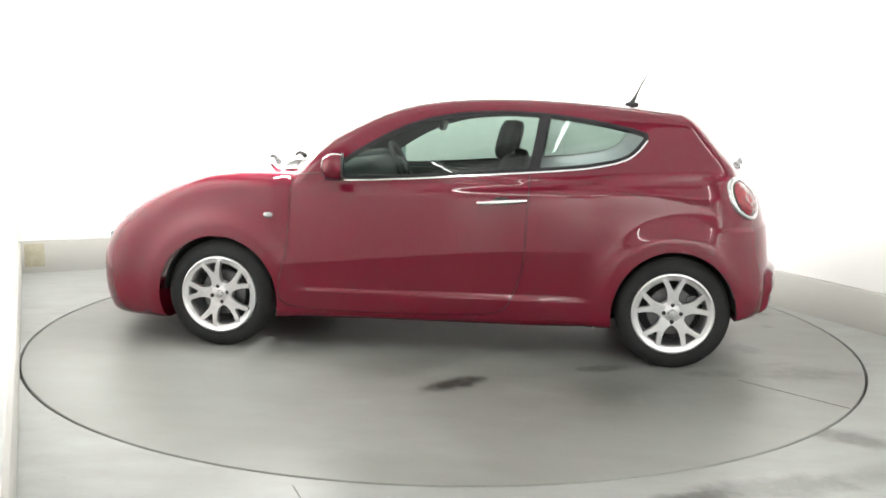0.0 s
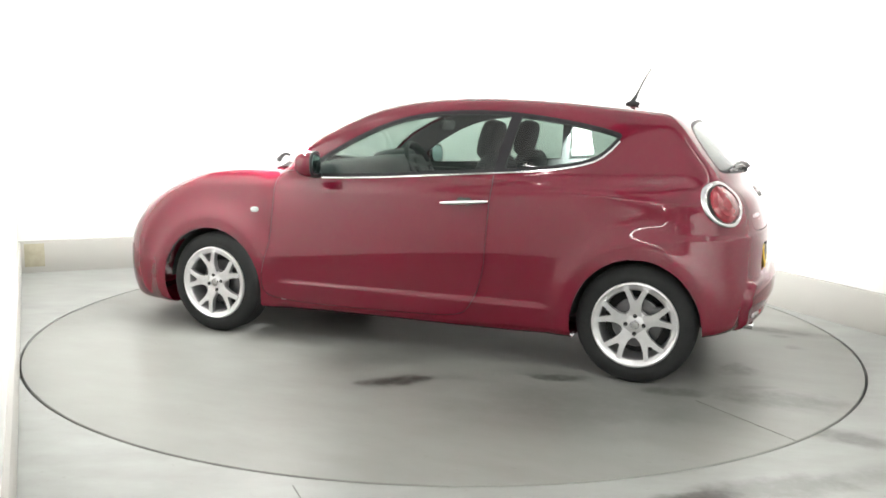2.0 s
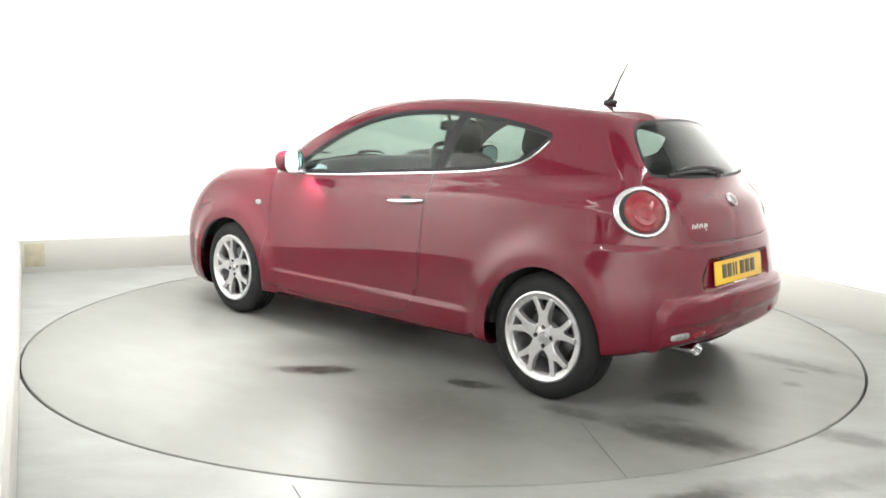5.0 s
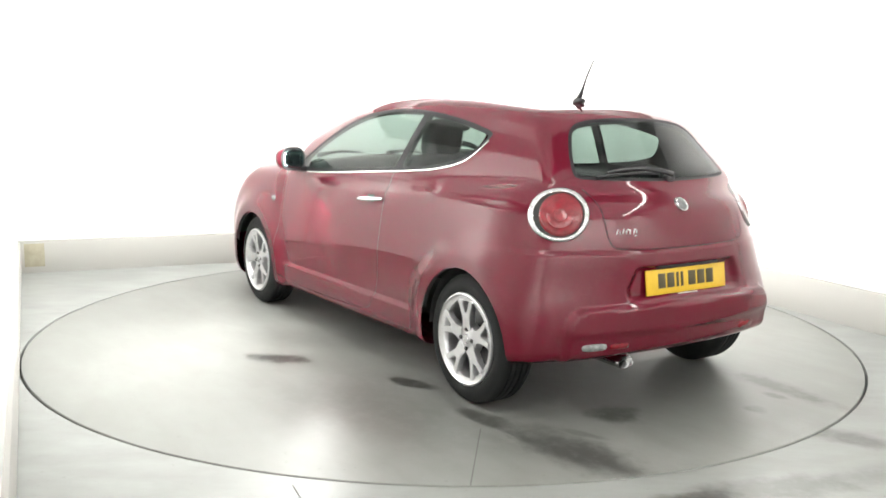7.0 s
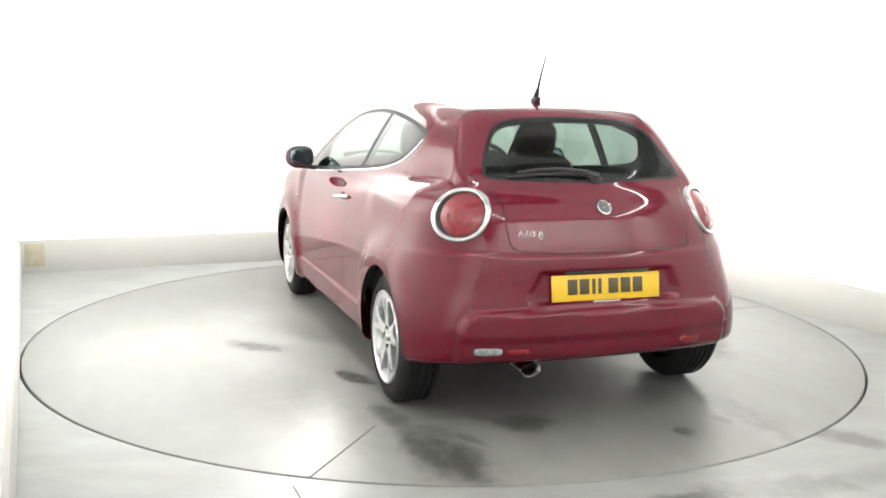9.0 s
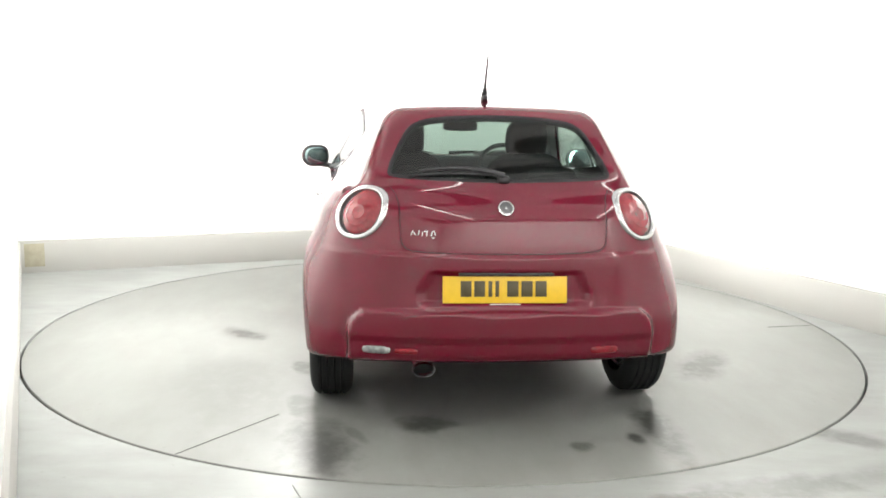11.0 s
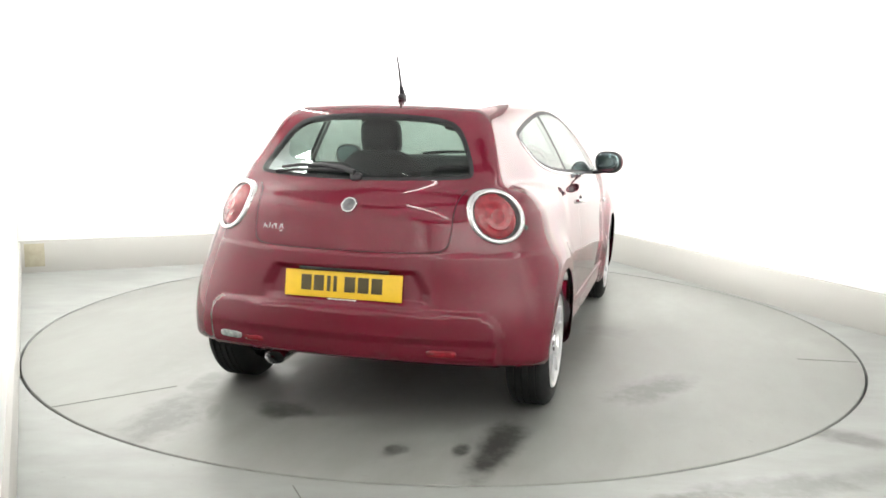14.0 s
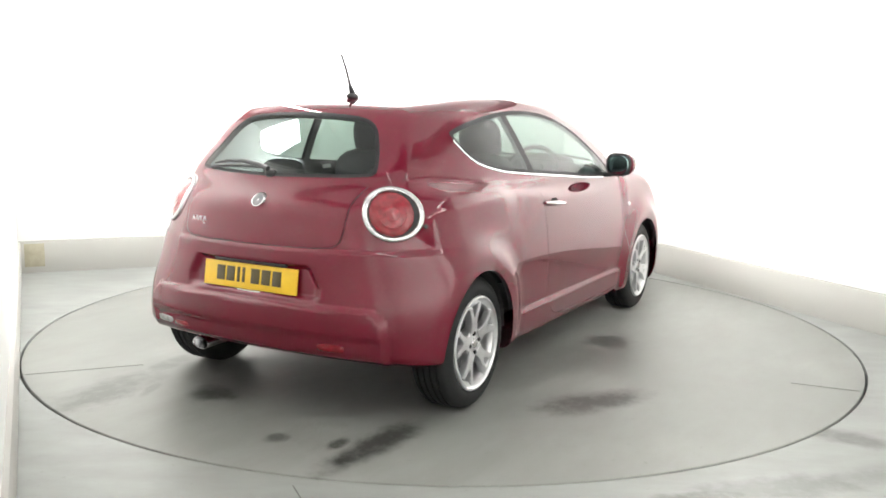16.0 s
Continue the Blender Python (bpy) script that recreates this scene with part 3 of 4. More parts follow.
def build_shell():
    V, T = half_surface()
    fields = [lambda v: g_crease(v) - 0.006, lambda v: g_crease(v) + 0.006, arch(0.0, 0.328), arch(WHEEL_X[1], 0.346), g_side, lambda v: g_side(v) + 0.019, lambda v: g_side(v) - 0.008,
              g_rear, lambda v: g_rear(v) + 0.014, g_wind, lambda v: g_hatch(v) + 0.0019, lambda v: g_hatch(v) - 0.0019,
              lambda v: g_door(v) + 0.0019, lambda v: g_door(v) - 0.0019,
              lambda v: np.where(g_side(v) < 0.02, pillar(v) - 0.028, 1.0), lambda v: np.where(g_side(v) < 0.02, pillar(v) + 0.028, 1.0)]
    for g in fields:
        V, T = split(V, T, g)

    def mean(g):
        return g(V)[T].mean(1)
    a = np.minimum(mean(arch(0.0, 0.328)), mean(arch(WHEEL_X[1], 0.346))) < 0
    side, rear, wind, hatch, door, pil = mean(g_side), mean(g_rear), mean(g_wind), mean(g_hatch), mean(g_door), mean(pillar)
    C = V[T].mean(1)
    kind = np.full(len(T), "body", dtype="U12")
    kind[door < -0.0019] = "door"
    kind[np.abs(door) < 0.0019] = "gap"
    kind[hatch < -0.0019] = "hatch"
    kind[(np.abs(hatch) < 0.0019) & (C[:, 2] < 1.02)] = "hgap"
    kind[(np.abs(hatch) < 0.0019) & (C[:, 2] >= 1.02)] = "hatch"
    strip = (side > 0) & (side < 0.008) & (C[:, 2] < 1.215) & (C[:, 0] < 1.80) & ((C[:, 2] < 1.08) | (C[:, 0] < 0.40))
    kind[strip] = "strip"
    kind[side < 0] = "frame"
    glass = side < -0.019
    kind[glass & (pil > 0.028)] = "front"
    kind[glass & (pil < -0.028)] = "quarter"
    kind[rear < 0] = "rborder"
    kind[rear < -0.014] = "rglass"
    kind[wind < 0] = "wind"
    kind[a] = "none"

    def sel(k):
        return T[kind == k]
    shell_mesh("body_shell", V, sel("body"), M["paint"], car, "glossy dark red painted body")
    gate = shell_mesh("tailgate", V, sel("hatch"), M["paint"], car, "dark red closed tailgate")
    shell_mesh("tailgate_gap", V, sel("hgap"), M["gap"], gate, "dark shut line round the tailgate", shift=0.006)
    shell_mesh("glass_border", V, sel("rborder"), M["gloss_black"], gate, "black band round the rear window")
    shell_mesh("rear_window", V, sel("rglass"), M["dark_glass"], gate, "tinted rear window")
    shell_mesh("windscreen", V, sel("wind"), M["glass"], car, "clear windscreen")
    doors = {}
    for s in (1, -1):
        doors[s] = shell_mesh("door", V, sel("door"), M["paint"], car, "closed dark red door", False, s)
        shell_mesh("door_gap", V, sel("gap"), M["gap"], doors[s], "dark shut line round the door", False, s, 0.006)
        shell_mesh("window_frame", V, sel("frame"), M["gloss_black"], car, "black side window surround", False, s)
        shell_mesh("door_window", V, sel("front"), M["glass"], doors[s], "pale green tinted door window", False, s)
        shell_mesh("quarter_window", V, sel("quarter"), M["dark_glass"], car, "tinted rear side window", False, s)
        shell_mesh("chrome_strip", V, sel("strip"), M["chrome"], car, "bright strip under the side windows", False, s, -0.003)
    # inner trim, behind everything that is not glass
    inner = np.isin(kind, ["body", "door", "hatch", "gap", "hgap", "frame", "strip", "rborder"]) & (C[:, 2] > 0.40)
    shell_mesh("inner_trim", V, T[inner], M["trim"], car, "dark grey cabin lining", shift=0.022)
    return gate, doors


gate, doors = build_shell()
# ---- wheels ----
def build_wheel(name):
    """A wheel at the origin with its face towards +y."""
    root = empty(name)
    bm = bmesh.new()
    R, w = R_TYRE, 0.195
    tread = [(0.207, -w / 2 + 0.01), (0.235, -w / 2), (0.268, -w / 2 + 0.004), (0.290, -w / 2 + 0.016), (R, -w / 2 + 0.036)]
    for gy in (-0.046, -0.016, 0.016, 0.046):
        tread += [(R, gy - 0.006), (R - 0.009, gy - 0.004), (R - 0.009, gy + 0.004), (R, gy + 0.006)]
    tread += [(R, w / 2 - 0.036), (0.290, w / 2 - 0.016), (0.268, w / 2 - 0.004), (0.250, w / 2 + 0.001), (0.235, w / 2), (0.219, w / 2 - 0.006)]
    lathe(bm, tread, 72)
    part("tyre", bm, M["rubber"], root, "black road tyre with grooved tread", 35)
    bm = bmesh.new()
    lathe(bm, [(0.220, w / 2 - 0.008), (0.217, w / 2 + 0.001), (0.210, w / 2 + 0.003), (0.204, w / 2 - 0.003), (0.198, w / 2 - 0.006), (0.183, w / 2 - 0.009), (0.178, w / 2 - 0.016), (0.176, w / 2 - 0.05), (0.175, -w / 2 + 0.02)], 72)
    rim = part("rim", bm, M["alloy"], root, "silver alloy rim")
    y0, y1 = w / 2 - 0.055, w / 2 - 0.018
    for k in range(5):
        a = math.radians(90 + 72 * k)
        bm = bmesh.new()
        m = Matrix.Rotation(-a + math.pi / 2, 4, "Y")
        # web, then the two arms that part towards the rim
        half = [(0.036, 0.045), (0.031, 0.066), (0.0275, 0.085), (0.029, 0.105), (0.036, 0.125), (0.014, 0.138)]
        prism(bm, [(-p[0], p[1]) for p in half] + [(0.0, 0.126)] + half[::-1], y0, y1, m, 0.10)
        for s in (1, -1):
            pts = [(0.006, 0.126), (0.031, 0.108), (0.040, 0.138), (0.062, 0.180), (0.036, 0.188), (0.015, 0.148)]
            prism(bm, [(s * p[0], p[1]) for p in pts][::s], y0 + 0.004, y1 + 0.001, m, 0.10)
        bmesh.ops.recalc_face_normals(bm, faces=bm.faces)
        bmesh.ops.bevel(bm, geom=[e for e in bm.edges if e.calc_face_angle(0) > 0.8], offset=0.003, segments=2, affect="EDGES")
        part("spoke", bm, M["alloy"], rim)
    bm = bmesh.new()
    lathe(bm, [(0.001, w / 2 - 0.012), (0.020, w / 2 - 0.013), (0.030, w / 2 - 0.018), (0.058, w / 2 - 0.016), (0.070, w / 2 - 0.022), (0.073, w / 2 - 0.06)], 40)
    part("hub", bm, M["alloy"], root)
    bm = bmesh.new()
    lathe(bm, [(0.001, w / 2 - 0.006), (0.020, w / 2 - 0.007), (0.024, w / 2 - 0.012), (0.024, w / 2 - 0.02)], 32)
    part("centre_cap", bm, M["chrome"], root, "small bright centre cap")
    for k in range(4):
        a = math.radians(90 * k)
        bm = bmesh.new()
        lathe(bm, [(0.001, 0.004), (0.008, 0.004), (0.011, 0.0), (0.011, -0.02)], 16, pose(0.046 * math.cos(a), w / 2 - 0.013, 0.046 * math.sin(a)))
        part("wheel_bolt", bm, M["black"], root, "dark wheel bolt")
    bm = bmesh.new()
    lathe(bm, [(0.06, 0.012), (0.128, 0.012), (0.130, 0.008), (0.130, -0.004), (0.06, -0.004)], 48)
    part("brake_disc", bm, M["steel"], root, "grey steel brake disc")
    bm = bmesh.new()
    lathe(bm, [(0.001, -0.06), (0.19, -0.06)], 48)
    part("back_plate", bm, M["gap"], root, "dark inside of the wheel")
    bm = bmesh.new()
    prism(bm, [(0.10, -0.05), (0.145, -0.045), (0.15, 0.0), (0.145, 0.045), (0.10, 0.05)], -0.02, 0.03, Matrix.Rotation(math.radians(200), 4, "Y"))
    bmesh.ops.recalc_face_normals(bm, faces=bm.faces)
    part("brake_caliper", bm, M["steel"], root)
    return root


HUB_Y = {0.0: 0.735, WHEEL_X[1]: 0.768}


def wheels():
    first = build_wheel("wheel")
    for i, (x, s) in enumerate([(x, s) for x in WHEEL_X for s in (1, -1)]):
        m = pose(x, s * HUB_Y[x], R_TYRE + 0.0005, 0, {0: 0, 1: 8, 2: 14, 3: 30}[i], 0 if s > 0 else 180)
        ob = first if i == 0 else copy_thing(first, m)
        ob.matrix_basis = m
        ob.parent = car
    # dark inner arches
    for x, rx in ((0.0, 0.331), (WHEEL_X[1], 0.349)):
        for s in (1, -1):
            bm = bmesh.new()
            n = 40
            rows = []
            for y in (0.50, 0.66, 0.76, 0.815):
                rows.append([bm.verts.new((x + rx * math.cos(a), s * y, WHEEL_Z + 0.358 * math.sin(a))) for a in np.linspace(math.radians(4), math.radians(176), n)])
            for a, b in zip(rows, rows[1:]):
                for i in range(n - 1):
                    bm.faces.new((a[i], a[i + 1], b[i + 1], b[i]))
            bm.faces.new(rows[0])
            part("wheel_arch_liner", bm, M["gap"], car, "black wheel arch liner")


wheels()


# ---- fittings on the body ----
def door_fittings(s):
    d = doors[s]
    # handle
    bm = bmesh.new()
    pts, rad = [], []
    for i in range(13):
        t = i / 12
        x = 1.060 - 0.262 * t
        p = on_body((x, s * 0.9, 0.866 + 0.019 * t), (0, s, 0))
        lift = 0.004 + 0.024 * math.sin(math.pi * min(max(t, 0.0), 1.0)) ** 0.6
        pts.append(p + Vector((0, s * lift, 0)))
        rad.append(0.005 + 0.0075 * math.sin(math.pi * (0.06 + 0.88 * t)) ** 0.5)
    tube(bm, pts, rad, 12)
    part("door_handle", bm, M["chrome"], d, "chrome pull handle", 60)
    # flat dark oval on the door, painted as the shade behind the handle
    bm = bmesh.new()
    cap_on_body(bm, (0.93, s * 0.9, 0.884), (0, s, 0.05), [(0.0015, 0.0012), (0.040, 0.0012), (0.044, 0.0004)], 28, lambda a: 0.40 + 0.60 * math.cos(a) ** 2)
    part("handle_shade", bm, M["gap"], d, "dark oval laid on as the shade behind the handle")
    # mirror, its glass turned in towards the driver
    at = pose(1.820, s * 0.905, 1.048, 0, 0, s * 11)
    bm = bmesh.new()
    superblob(bm, (0.168, 0.180, 0.142), Matrix.Identity(4), 0.82)
    for v in bm.verts:
        if v.co.x < -0.030:
            v.co.x = -0.030 + (v.co.x + 0.030) * 0.12
    bm.transform(at)
    mir = part("door_mirror", bm, M["paint"], d, "dark red mirror housing", 60)
    bm = bmesh.new()
    superblob(bm, (0.020, 0.176, 0.146), at @ pose(-0.031, 0, 0), 0.75)
    part("mirror_rim", bm, M["black"], mir, "black rim round the mirror", 60)
    bm = bmesh.new()
    superblob(bm, (0.010, 0.146, 0.116), at @ pose(-0.039, 0, 0), 0.75)
    part("mirror_glass", bm, M["mirror"], mir, "silvered mirror glass", 60)
    bm = bmesh.new()
    superblob(bm, (0.10, 0.13, 0.035), pose(1.85, s * 0.83, 0.985, s * 8), 0.6)
    part("mirror_foot", bm, M["black"], mir, "black mirror foot", 60)


def lamp_egg(s):
    def egg(a):
        out = math.cos(a) * (1 if s < 0 else -1)
        return 1.0 + 0.03 * math.cos(a) ** 2 + 0.17 * max(0.0, out) ** 2
    return egg


def tail_lamp(s):
    n = (-0.72, s * 0.68, 0.13)
    c = on_body((-0.40, s * 0.622, 0.920), n)
    lamp = empty("tail_lamp")
    lamp.parent = car
    egg = lamp_egg(s)
    bm = bmesh.new()
    cap_on_body(bm, c, n, [(0.120, -0.004), (0.119, 0.006), (0.114, 0.012), (0.104, 0.014), (0.098, 0.008), (0.097, -0.004)], 56, egg)
    part("ring", bm, M["satin"], lamp, "bright chrome bezel", 70)
    bm = bmesh.new()
    cap_on_body(bm, c, n, [(0.002, 0.0035), (0.098, 0.0035)], 56, egg)
    part("seat_ring", bm, M["gap"], lamp, "black gap round the lens")
    bm = bmesh.new()
    cap_on_body(bm, c, n, [(0.001, 0.012), (0.018, 0.013), (0.030, 0.0155), (0.033, 0.0135), (0.060, 0.0155), (0.064, 0.0125), (0.080, 0.0105), (0.090, 0.007), (0.0945, 0.003)], 56)
    part("lens", bm, M["lens"], lamp, "round red lens with raised rings", 40)
    lamp["label"] = "round red tail lamp in a chrome bezel"


def rear_fittings():
    n = (-1, 0, 0.15)
    # emblem: a plain round badge
    bm = bmesh.new()
    c = on_body((-0.52, 0.0, 0.952), (-1, 0, 0.25))
    cap_on_body(bm, c, (-1, 0, 0.25), [(0.001, 0.009), (0.026, 0.009), (0.028, 0.012), (0.033, 0.011), (0.036, 0.0)], 40)
    emb = part("round_badge", bm, M["satin"], gate, "round chrome badge")
    bm = bmesh.new()
    cap_on_body(bm, c, (-1, 0, 0.25), [(0.004, 0.0095), (0.006, 0.0115), (0.025, 0.0115), (0.027, 0.0095)], 30)
    part("badge_disc", bm, M["steel"], emb, "grey ring in the badge")
    # name badge as plain strokes
    badge = empty("name_badge")
    badge.parent = car
    badge["label"] = "small chrome strokes of the model badge"
    for y, z, w, h, tilt in ((0.395, 0.842, 0.004, 0.036, 20), (0.380, 0.838, 0.006, 0.030, -28), (0.366, 0.842, 0.006, 0.036, 12), (0.350, 0.838, 0.006, 0.026, 0),
                             (0.334, 0.852, 0.030, 0.006, 0), (0.332, 0.838, 0.006, 0.028, 0), (0.312, 0.838, 0.006, 0.028, 15), (0.298, 0.838, 0.006, 0.028, -12), (0.305, 0.824, 0.018, 0.005, 0), (0.304, 0.852, 0.018, 0.005, 0)):
        p = on_body((-0.52, y, z), n)
        bm = box_bm((0.005, w * 0.72, h * 0.9), Matrix.Translation(p) @ pose(0, 0, 0, tilt, -8, 14), 0.0015)
        part("badge_stroke", bm, M["badge"], badge)
    # number plate, its characters as plain bars
    plate = empty("number_plate")
    plate.parent = car
    plate["label"] = "yellow rear number plate with dark bars"
    pm = pose(-0.576, 0.004, 0.615, 0, 8.0, 0)
    part("plate_sheet", box_bm((0.006, 0.525, 0.112), pm, 0.002), M["plate"], plate)
    for y0, w in ((0.165, 0.046), (0.108, 0.046), (0.063, 0.016), (0.034, 0.016), (-0.032, 0.048), (-0.092, 0.048), (-0.152, 0.048)):
        part("plate_bar", box_bm((0.003, w, 0.066), pm @ pose(-0.0038, y0, 0.004), 0.001), M["ink"], plate)
    part("plate_footer", box_bm((0.004, 0.13, 0.008), pm @ pose(-0.003, 0.0, -0.063), 0.001), M["white"], plate, "pale strip under the plate")
    part("plate_light_bar", box_bm((0.02, 0.40, 0.012), pose(-0.575, 0.0, 0.682), 0.004), M["black"], plate, "black lamp bar over the plate")
    # low lamps
    for y, w, mat, lab, nm in ((0.545, 0.125, "clear", "clear reversing lamp", "reversing_lamp"), (0.415, 0.10, "lens", "red low reflector", "rear_reflector"), (-0.43, 0.13, "lens", "red low fog lamp", "fog_lamp")):
        bm = bmesh.new()
        cap_on_body(bm, (-0.58, y, 0.356), (-1, 0.25 * (1 if y > 0 else -1), -0.1), [(0.001, 0.007), (w * 0.30, 0.007), (w * 0.47, 0.005), (w * 0.5, -0.002)], 32, lambda a: (abs(math.cos(a)) ** 4 + (abs(math.sin(a)) / 0.26) ** 4) ** -0.25)
        part(nm, bm, M[mat], car, lab, 60)
    # a small dark cap on the right flank
    bm = bmesh.new()
    cap_on_body(bm, (-0.30, -0.74, 0.868), (-0.3, -1, 0.2), [(0.0008, 0.004), (0.008, 0.004), (0.011, 0.0)], 16)
    part("flank_cap", bm, M["black"], car, "small black cap on the flank")
    # tail pipe
    bm = bmesh.new()
    sq = Matrix.Translation((-0.475, 0.337, 0.262)) @ pose(0, 0, 0, 0, 0, 90) @ Matrix.Diagonal((1.0, 1, 0.62, 1))
    lathe(bm, [(0.046, -0.12), (0.048, 0.05), (0.050, 0.068), (0.047, 0.074), (0.042, 0.068), (0.041, -0.10)], 32, sq)
    part("tail_pipe", bm, M["chrome"], car, "oval chrome tail pipe", 60)
    bm = bmesh.new()
    lathe(bm, [(0.001, -0.02), (0.041, -0.02)], 32, sq)
    part("pipe_inside", bm, M["gap"], car)
    # rear wiper
    bm = bmesh.new()
    p = [on_body((-0.4, y, z), (-0.8, 0, 0.5)) + Vector((-0.022, 0, 0.018)) for y, z in ((0.0, 1.045), (0.06, 1.068), (0.16, 1.090), (0.27, 1.096), (0.36, 1.090))]
    tube(bm, p, [0.013, 0.012, 0.010, 0.008, 0.006], 10)
    superblob(bm, (0.04, 0.055, 0.035), Matrix.Translation(on_body((-0.4, 0.0, 1.043), (-0.8, 0, 0.5))), 0.7)
    part("rear_wiper", bm, M["black"], gate, "black wiper arm across the rear window", 60)
    bm = bmesh.new()
    p = [on_body((-0.4, y, z), (-0.8, 0, 0.5)) + Vector((-0.008, 0, 0.006)) for y, z in ((0.40, 1.083), (0.30, 1.083), (0.18, 1.078), (0.06, 1.068))]
    tube(bm, p, 0.007, 8)
    part("wiper_blade", bm, M["black"], gate, "black rubber blade", 60)


def roof_aerial():
    b = on_body((0.197, 0.0, 1.40), (0, 0, 1))
    bm = bmesh.new()
    superblob(bm, (0.085, 0.036, 0.034), Matrix.Translation(b + Vector((0.005, 0, 0.010))), 0.8)
    tube(bm, [b + Vector((0.012, 0, 0.014)), b + Vector((-0.012, 0, 0.052)), b + Vector((-0.018, 0, 0.065))], [0.016, 0.011, 0.008], 12)
    a = part("aerial_base", bm, M["black"], car, "black aerial foot on the roof", 60)
    bm = bmesh.new()
    tube(bm, [b + Vector((-0.015, 0, 0.06)), b + Vector((-0.05, 0, 0.14)), (0.105, 0, 1.618)], [0.0075, 0.006, 0.0045], 8)
    part("aerial_mast", bm, M["black"], a, "thin black whip", 60)


def front_fittings():
    for s in (1, -1):
        bm = bmesh.new()
        cap_on_body(bm, (2.225, s * 0.9, 0.771), (0, s, 0.1), [(0.001, 0.008), (0.014, 0.007), (0.020, 0.004), (0.022, -0.002)], 24, lambda a: 0.72 + 0.55 * math.cos(a) ** 2)
        part("side_repeater", bm, M["clear"], car, "pale oval indicator lens", 60)
        # lower grey lamp and dark grille end at the nose
        bm = bmesh.new()
        cap_on_body(bm, (3.28, s * 0.40, 0.47), (1, s * 0.35, 0), [(0.001, 0.008), (0.05, 0.008), (0.085, 0.004), (0.09, -0.003)], 32, lambda a: 0.6 + 0.4 * math.cos(a) ** 2)
        part("front_grille", bm, M["black"], car, "dark lower grille opening", 60)
        bm = bmesh.new()
        cap_on_body(bm, (3.05, s * 0.56, 0.71), (0.75, s * 0.5, 0.5), [(0.001, 0.016), (0.05, 0.014), (0.085, 0.006), (0.095, -0.002)], 40)
        part("headlamp", bm, M["clear"], car, "rounded clear headlamp", 60)
    part("front_plate", box_bm((0.012, 0.11, 0.16), pose(3.41, 0.34, 0.49, 0, 0, 10), 0.004), M["trim"], car, "dark offset plate holder at the nose")
    # wipers lying at the windscreen's foot
    for y0, y1 in ((0.50, 0.05), (-0.05, -0.48)):
        bm = bmesh.new()
        pts = []
        for i in range(7):
            t = i / 6
            q = on_body((2.27 + 0.20 * t, y0 + (y1 - y0) * t, 1.0), (0.35, 0, 1))
            pts.append(q + Vector((0.0, 0, 0.030 + 0.014 * math.sin(math.pi * t))))
        tube(bm, pts, [0.016, 0.013, 0.011, 0.010, 0.009, 0.008, 0.006], 8)
        part("front_wiper", bm, M["gap"], car, "black wiper at the foot of the windscreen", 60)
    bm = bmesh.new()
    n = 15
    rows = []
    for dx in (0.0, 0.075):
        rows.append([bm.verts.new(on_body((2.22 + dx - 0.10 * (y / 0.62) ** 2, y, 1.0), (0.35, 0, 1)) + Vector((0.001, 0, 0.004))) for y in np.linspace(-0.62, 0.62, n)])
    for i in range(n - 1):
        bm.faces.new((rows[0][i], rows[0][i + 1], rows[1][i + 1], rows[1][i]))
    part("scuttle", bm, M["gap"], car, "black scuttle panel below the windscreen")


for s in (1, -1):
    door_fittings(s)
    tail_lamp(s)
rear_fittings()
roof_aerial()
front_fittings()


# ---- cabin ----
def build_seat(y):
    seat = empty("front_seat")
    seat.parent = car
    seat["label"] = "dark grey cloth front seat with a headrest"
    bm = bmesh.new()
    superblob(bm, (0.54, 0.50, 0.20), pose(1.18, y, 0.50, 0, -8), 0.5)
    part("cushion", bm, M["seat"], seat, "", 60)
    bm = bmesh.new()
    superblob(bm, (0.17, 0.50, 0.66), pose(0.96, y, 0.80, 0, -14), 0.55)
    part("backrest", bm, M["seat"], seat, "", 60)
    bm = bmesh.new()
    superblob(bm, (0.115, 0.245, 0.23), pose(0.935, y, 1.195, 0, -14), 0.6)
    part("headrest", bm, M["seat"], seat, "rounded dark headrest", 60)
    for k in (1, -1):
        bm = bmesh.new()
        tube(bm, [(0.88, y + k * 0.06, 1.02), (0.90, y + k * 0.06, 1.14)], 0.007, 8)
        part("headrest_post", bm, M["steel"], seat)


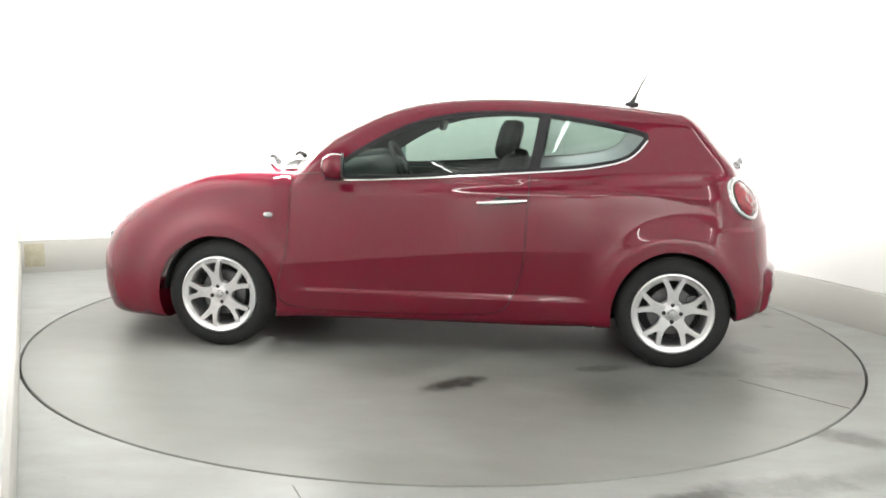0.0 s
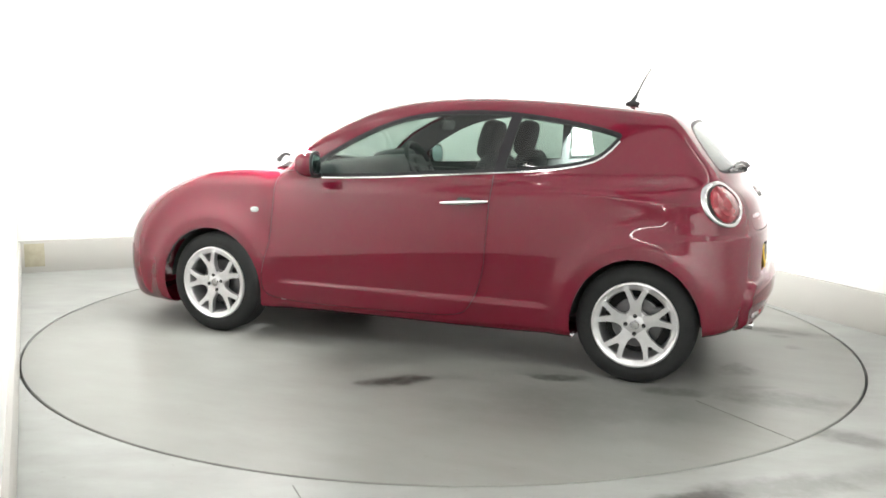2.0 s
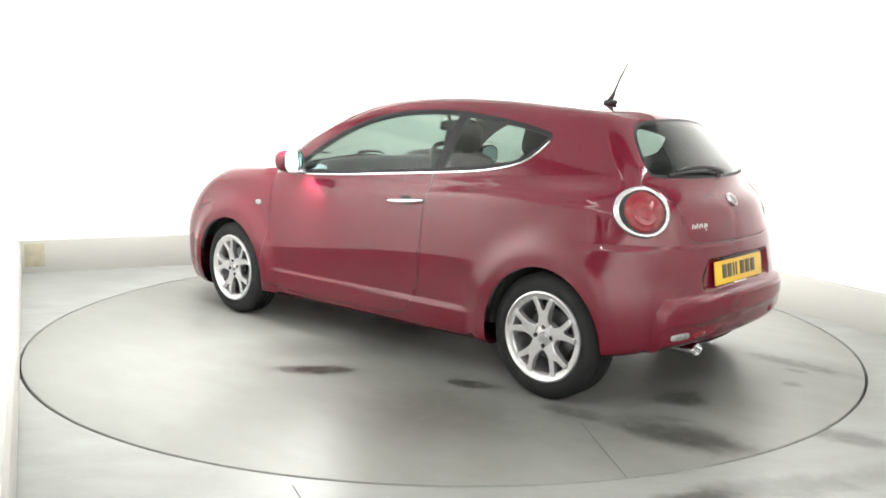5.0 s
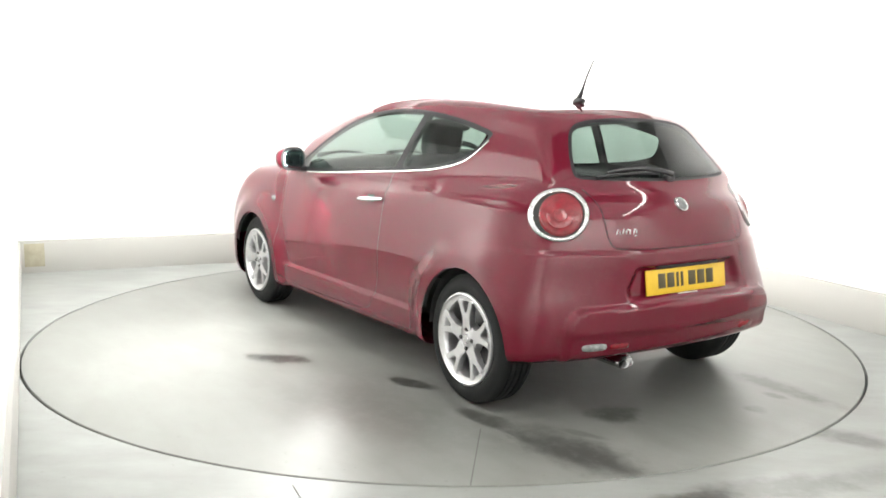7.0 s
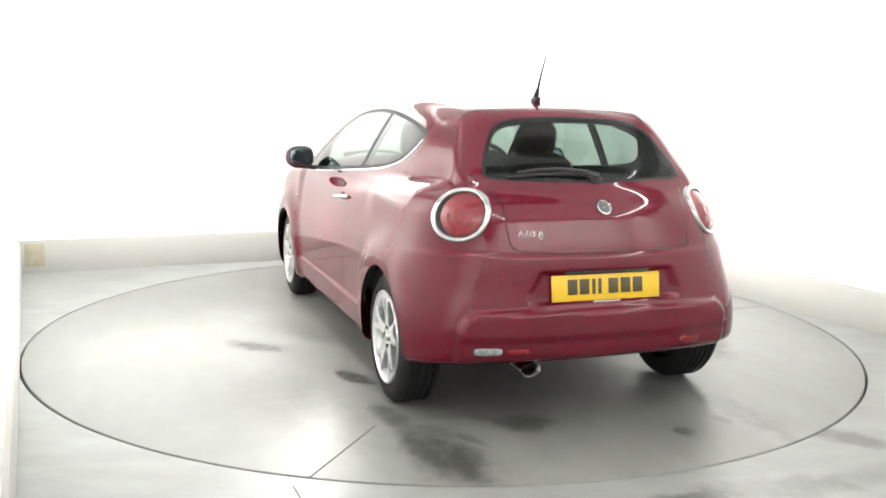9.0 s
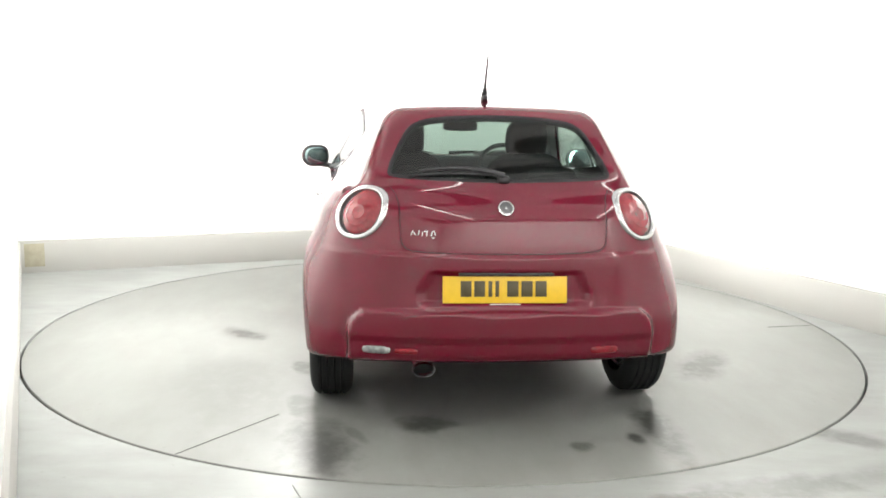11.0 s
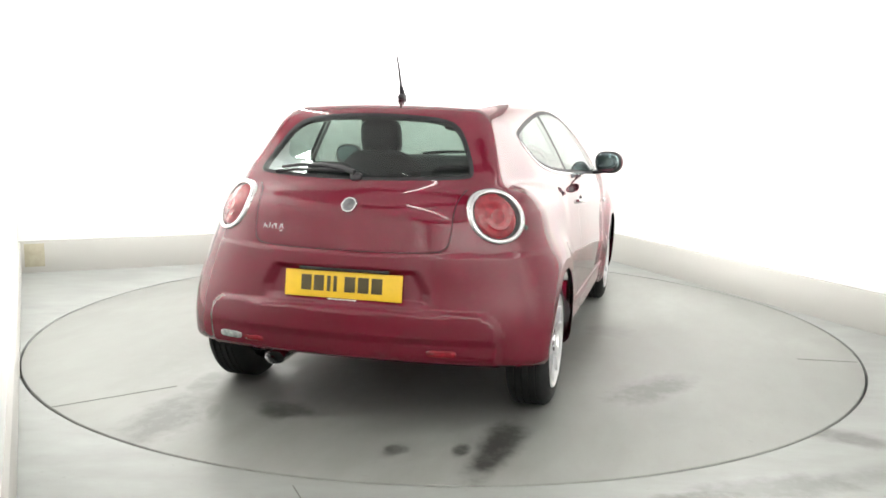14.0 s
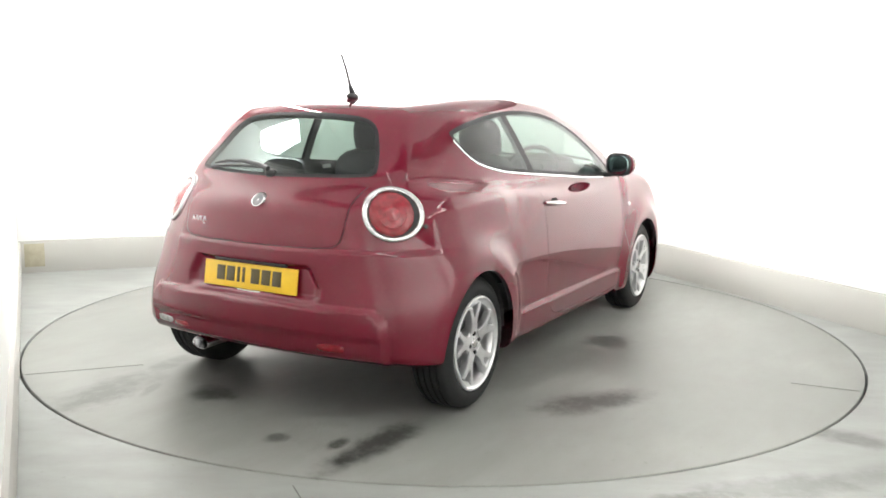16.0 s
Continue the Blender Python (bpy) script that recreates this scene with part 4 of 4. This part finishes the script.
def cabin():
    for y in (0.36, -0.36):
        build_seat(y)
    bench = empty("rear_bench")
    bench.parent = car
    bench["label"] = "dark grey rear bench seat"
    bm = bmesh.new()
    superblob(bm, (0.50, 1.16, 0.18), pose(0.36, 0, 0.52, 0, -6), 0.45)
    part("cushion", bm, M["seat"], bench, "", 60)
    bm = bmesh.new()
    superblob(bm, (0.16, 1.16, 0.50), pose(0.10, 0, 0.76, 0, -18), 0.45)
    part("backrest", bm, M["seat"], bench, "", 60)
    for y in (0.32, -0.32):
        bm = bmesh.new()
        superblob(bm, (0.09, 0.24, 0.13), pose(0.05, y, 1.03, 0, -16), 0.6)
        part("headrest", bm, M["seat"], bench, "low dark headrest", 60)
    part("parcel_shelf", box_bm((0.40, 1.06, 0.02), pose(-0.16, 0, 0.99), 0.006), M["trim"], car, "dark parcel shelf")
    bm = bmesh.new()
    superblob(bm, (0.50, 1.40, 0.30), pose(1.93, 0, 0.90, 0, 8), 0.45)
    superblob(bm, (0.22, 0.40, 0.14), pose(1.88, -0.36, 1.025, 0, 8), 0.6)
    part("dashboard", bm, M["trim"], car, "dark grey dashboard with an instrument cowl", 60)
    bm = bmesh.new()
    m = pose(1.69, -0.36, 0.99, 0, 0, 0) @ pose(0, 0, 0, 0, 26, 0) @ pose(0, 0, 0, 0, 0, 90)
    lathe(bm, [(0.165 + 0.016 * math.cos(a), 0.016 * math.sin(a)) for a in np.linspace(0, 2 * math.pi, 11)[:-1]], 40, m, True)
    wheel = part("steering_wheel", bm, M["trim"], car, "dark steering wheel", 60)
    bm = bmesh.new()
    superblob(bm, (0.15, 0.05, 0.12), m, 0.6)
    box(bm, (0.33, 0.02, 0.03), m, 0.006)
    box(bm, (0.03, 0.02, 0.16), m @ pose(0, 0, -0.08), 0.006)
    part("steering_hub", bm, M["trim"], wheel, "", 60)
    bm = bmesh.new()
    superblob(bm, (0.03, 0.22, 0.065), pose(1.36, -0.02, 1.268, 0, -10), 0.5)
    tube(bm, [(1.37, -0.02, 1.28), (1.42, -0.02, 1.37)], 0.010, 8)
    part("inside_mirror", bm, M["black"], car, "dark rear-view mirror", 60)
    for s in (1, -1):
        part("door_card", box_bm((1.20, 0.03, 0.48), pose(1.42, s * 0.79, 0.72, s * 5), 0.01), M["trim"], doors[s], "dark inner door panel")
    q = on_body((1.00, 0.9, 1.055), (0, 1, 0.4))
    part("window_sticker", box_bm((0.085, 0.002, 0.026), Matrix.Translation(q + Vector((0, -0.03, -0.005))) @ pose(0, 0, 0, -25, -2, 0), 0.0005), M["white"], car, "small white sticker inside the window")
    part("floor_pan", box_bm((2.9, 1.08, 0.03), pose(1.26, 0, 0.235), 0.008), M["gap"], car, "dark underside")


cabin()


# ---- motion of the turntable and of the car that stands on it ----
def turned(t):
    return math.degrees(3.01497 - 0.123624 * t + 0.00014513 * t * t)


def motions():
    times = [i * 1.0 for i in range(17)]
    walk(turntable, [(t, pose(0, 0, 0, 0, 0, turned(t))) for t in times])
    walk(car, [(t, pose(0, 0, 0, 0, 0, turned(t)) @ pose(-1.329, -0.0654, 0)) for t in times])


motions()
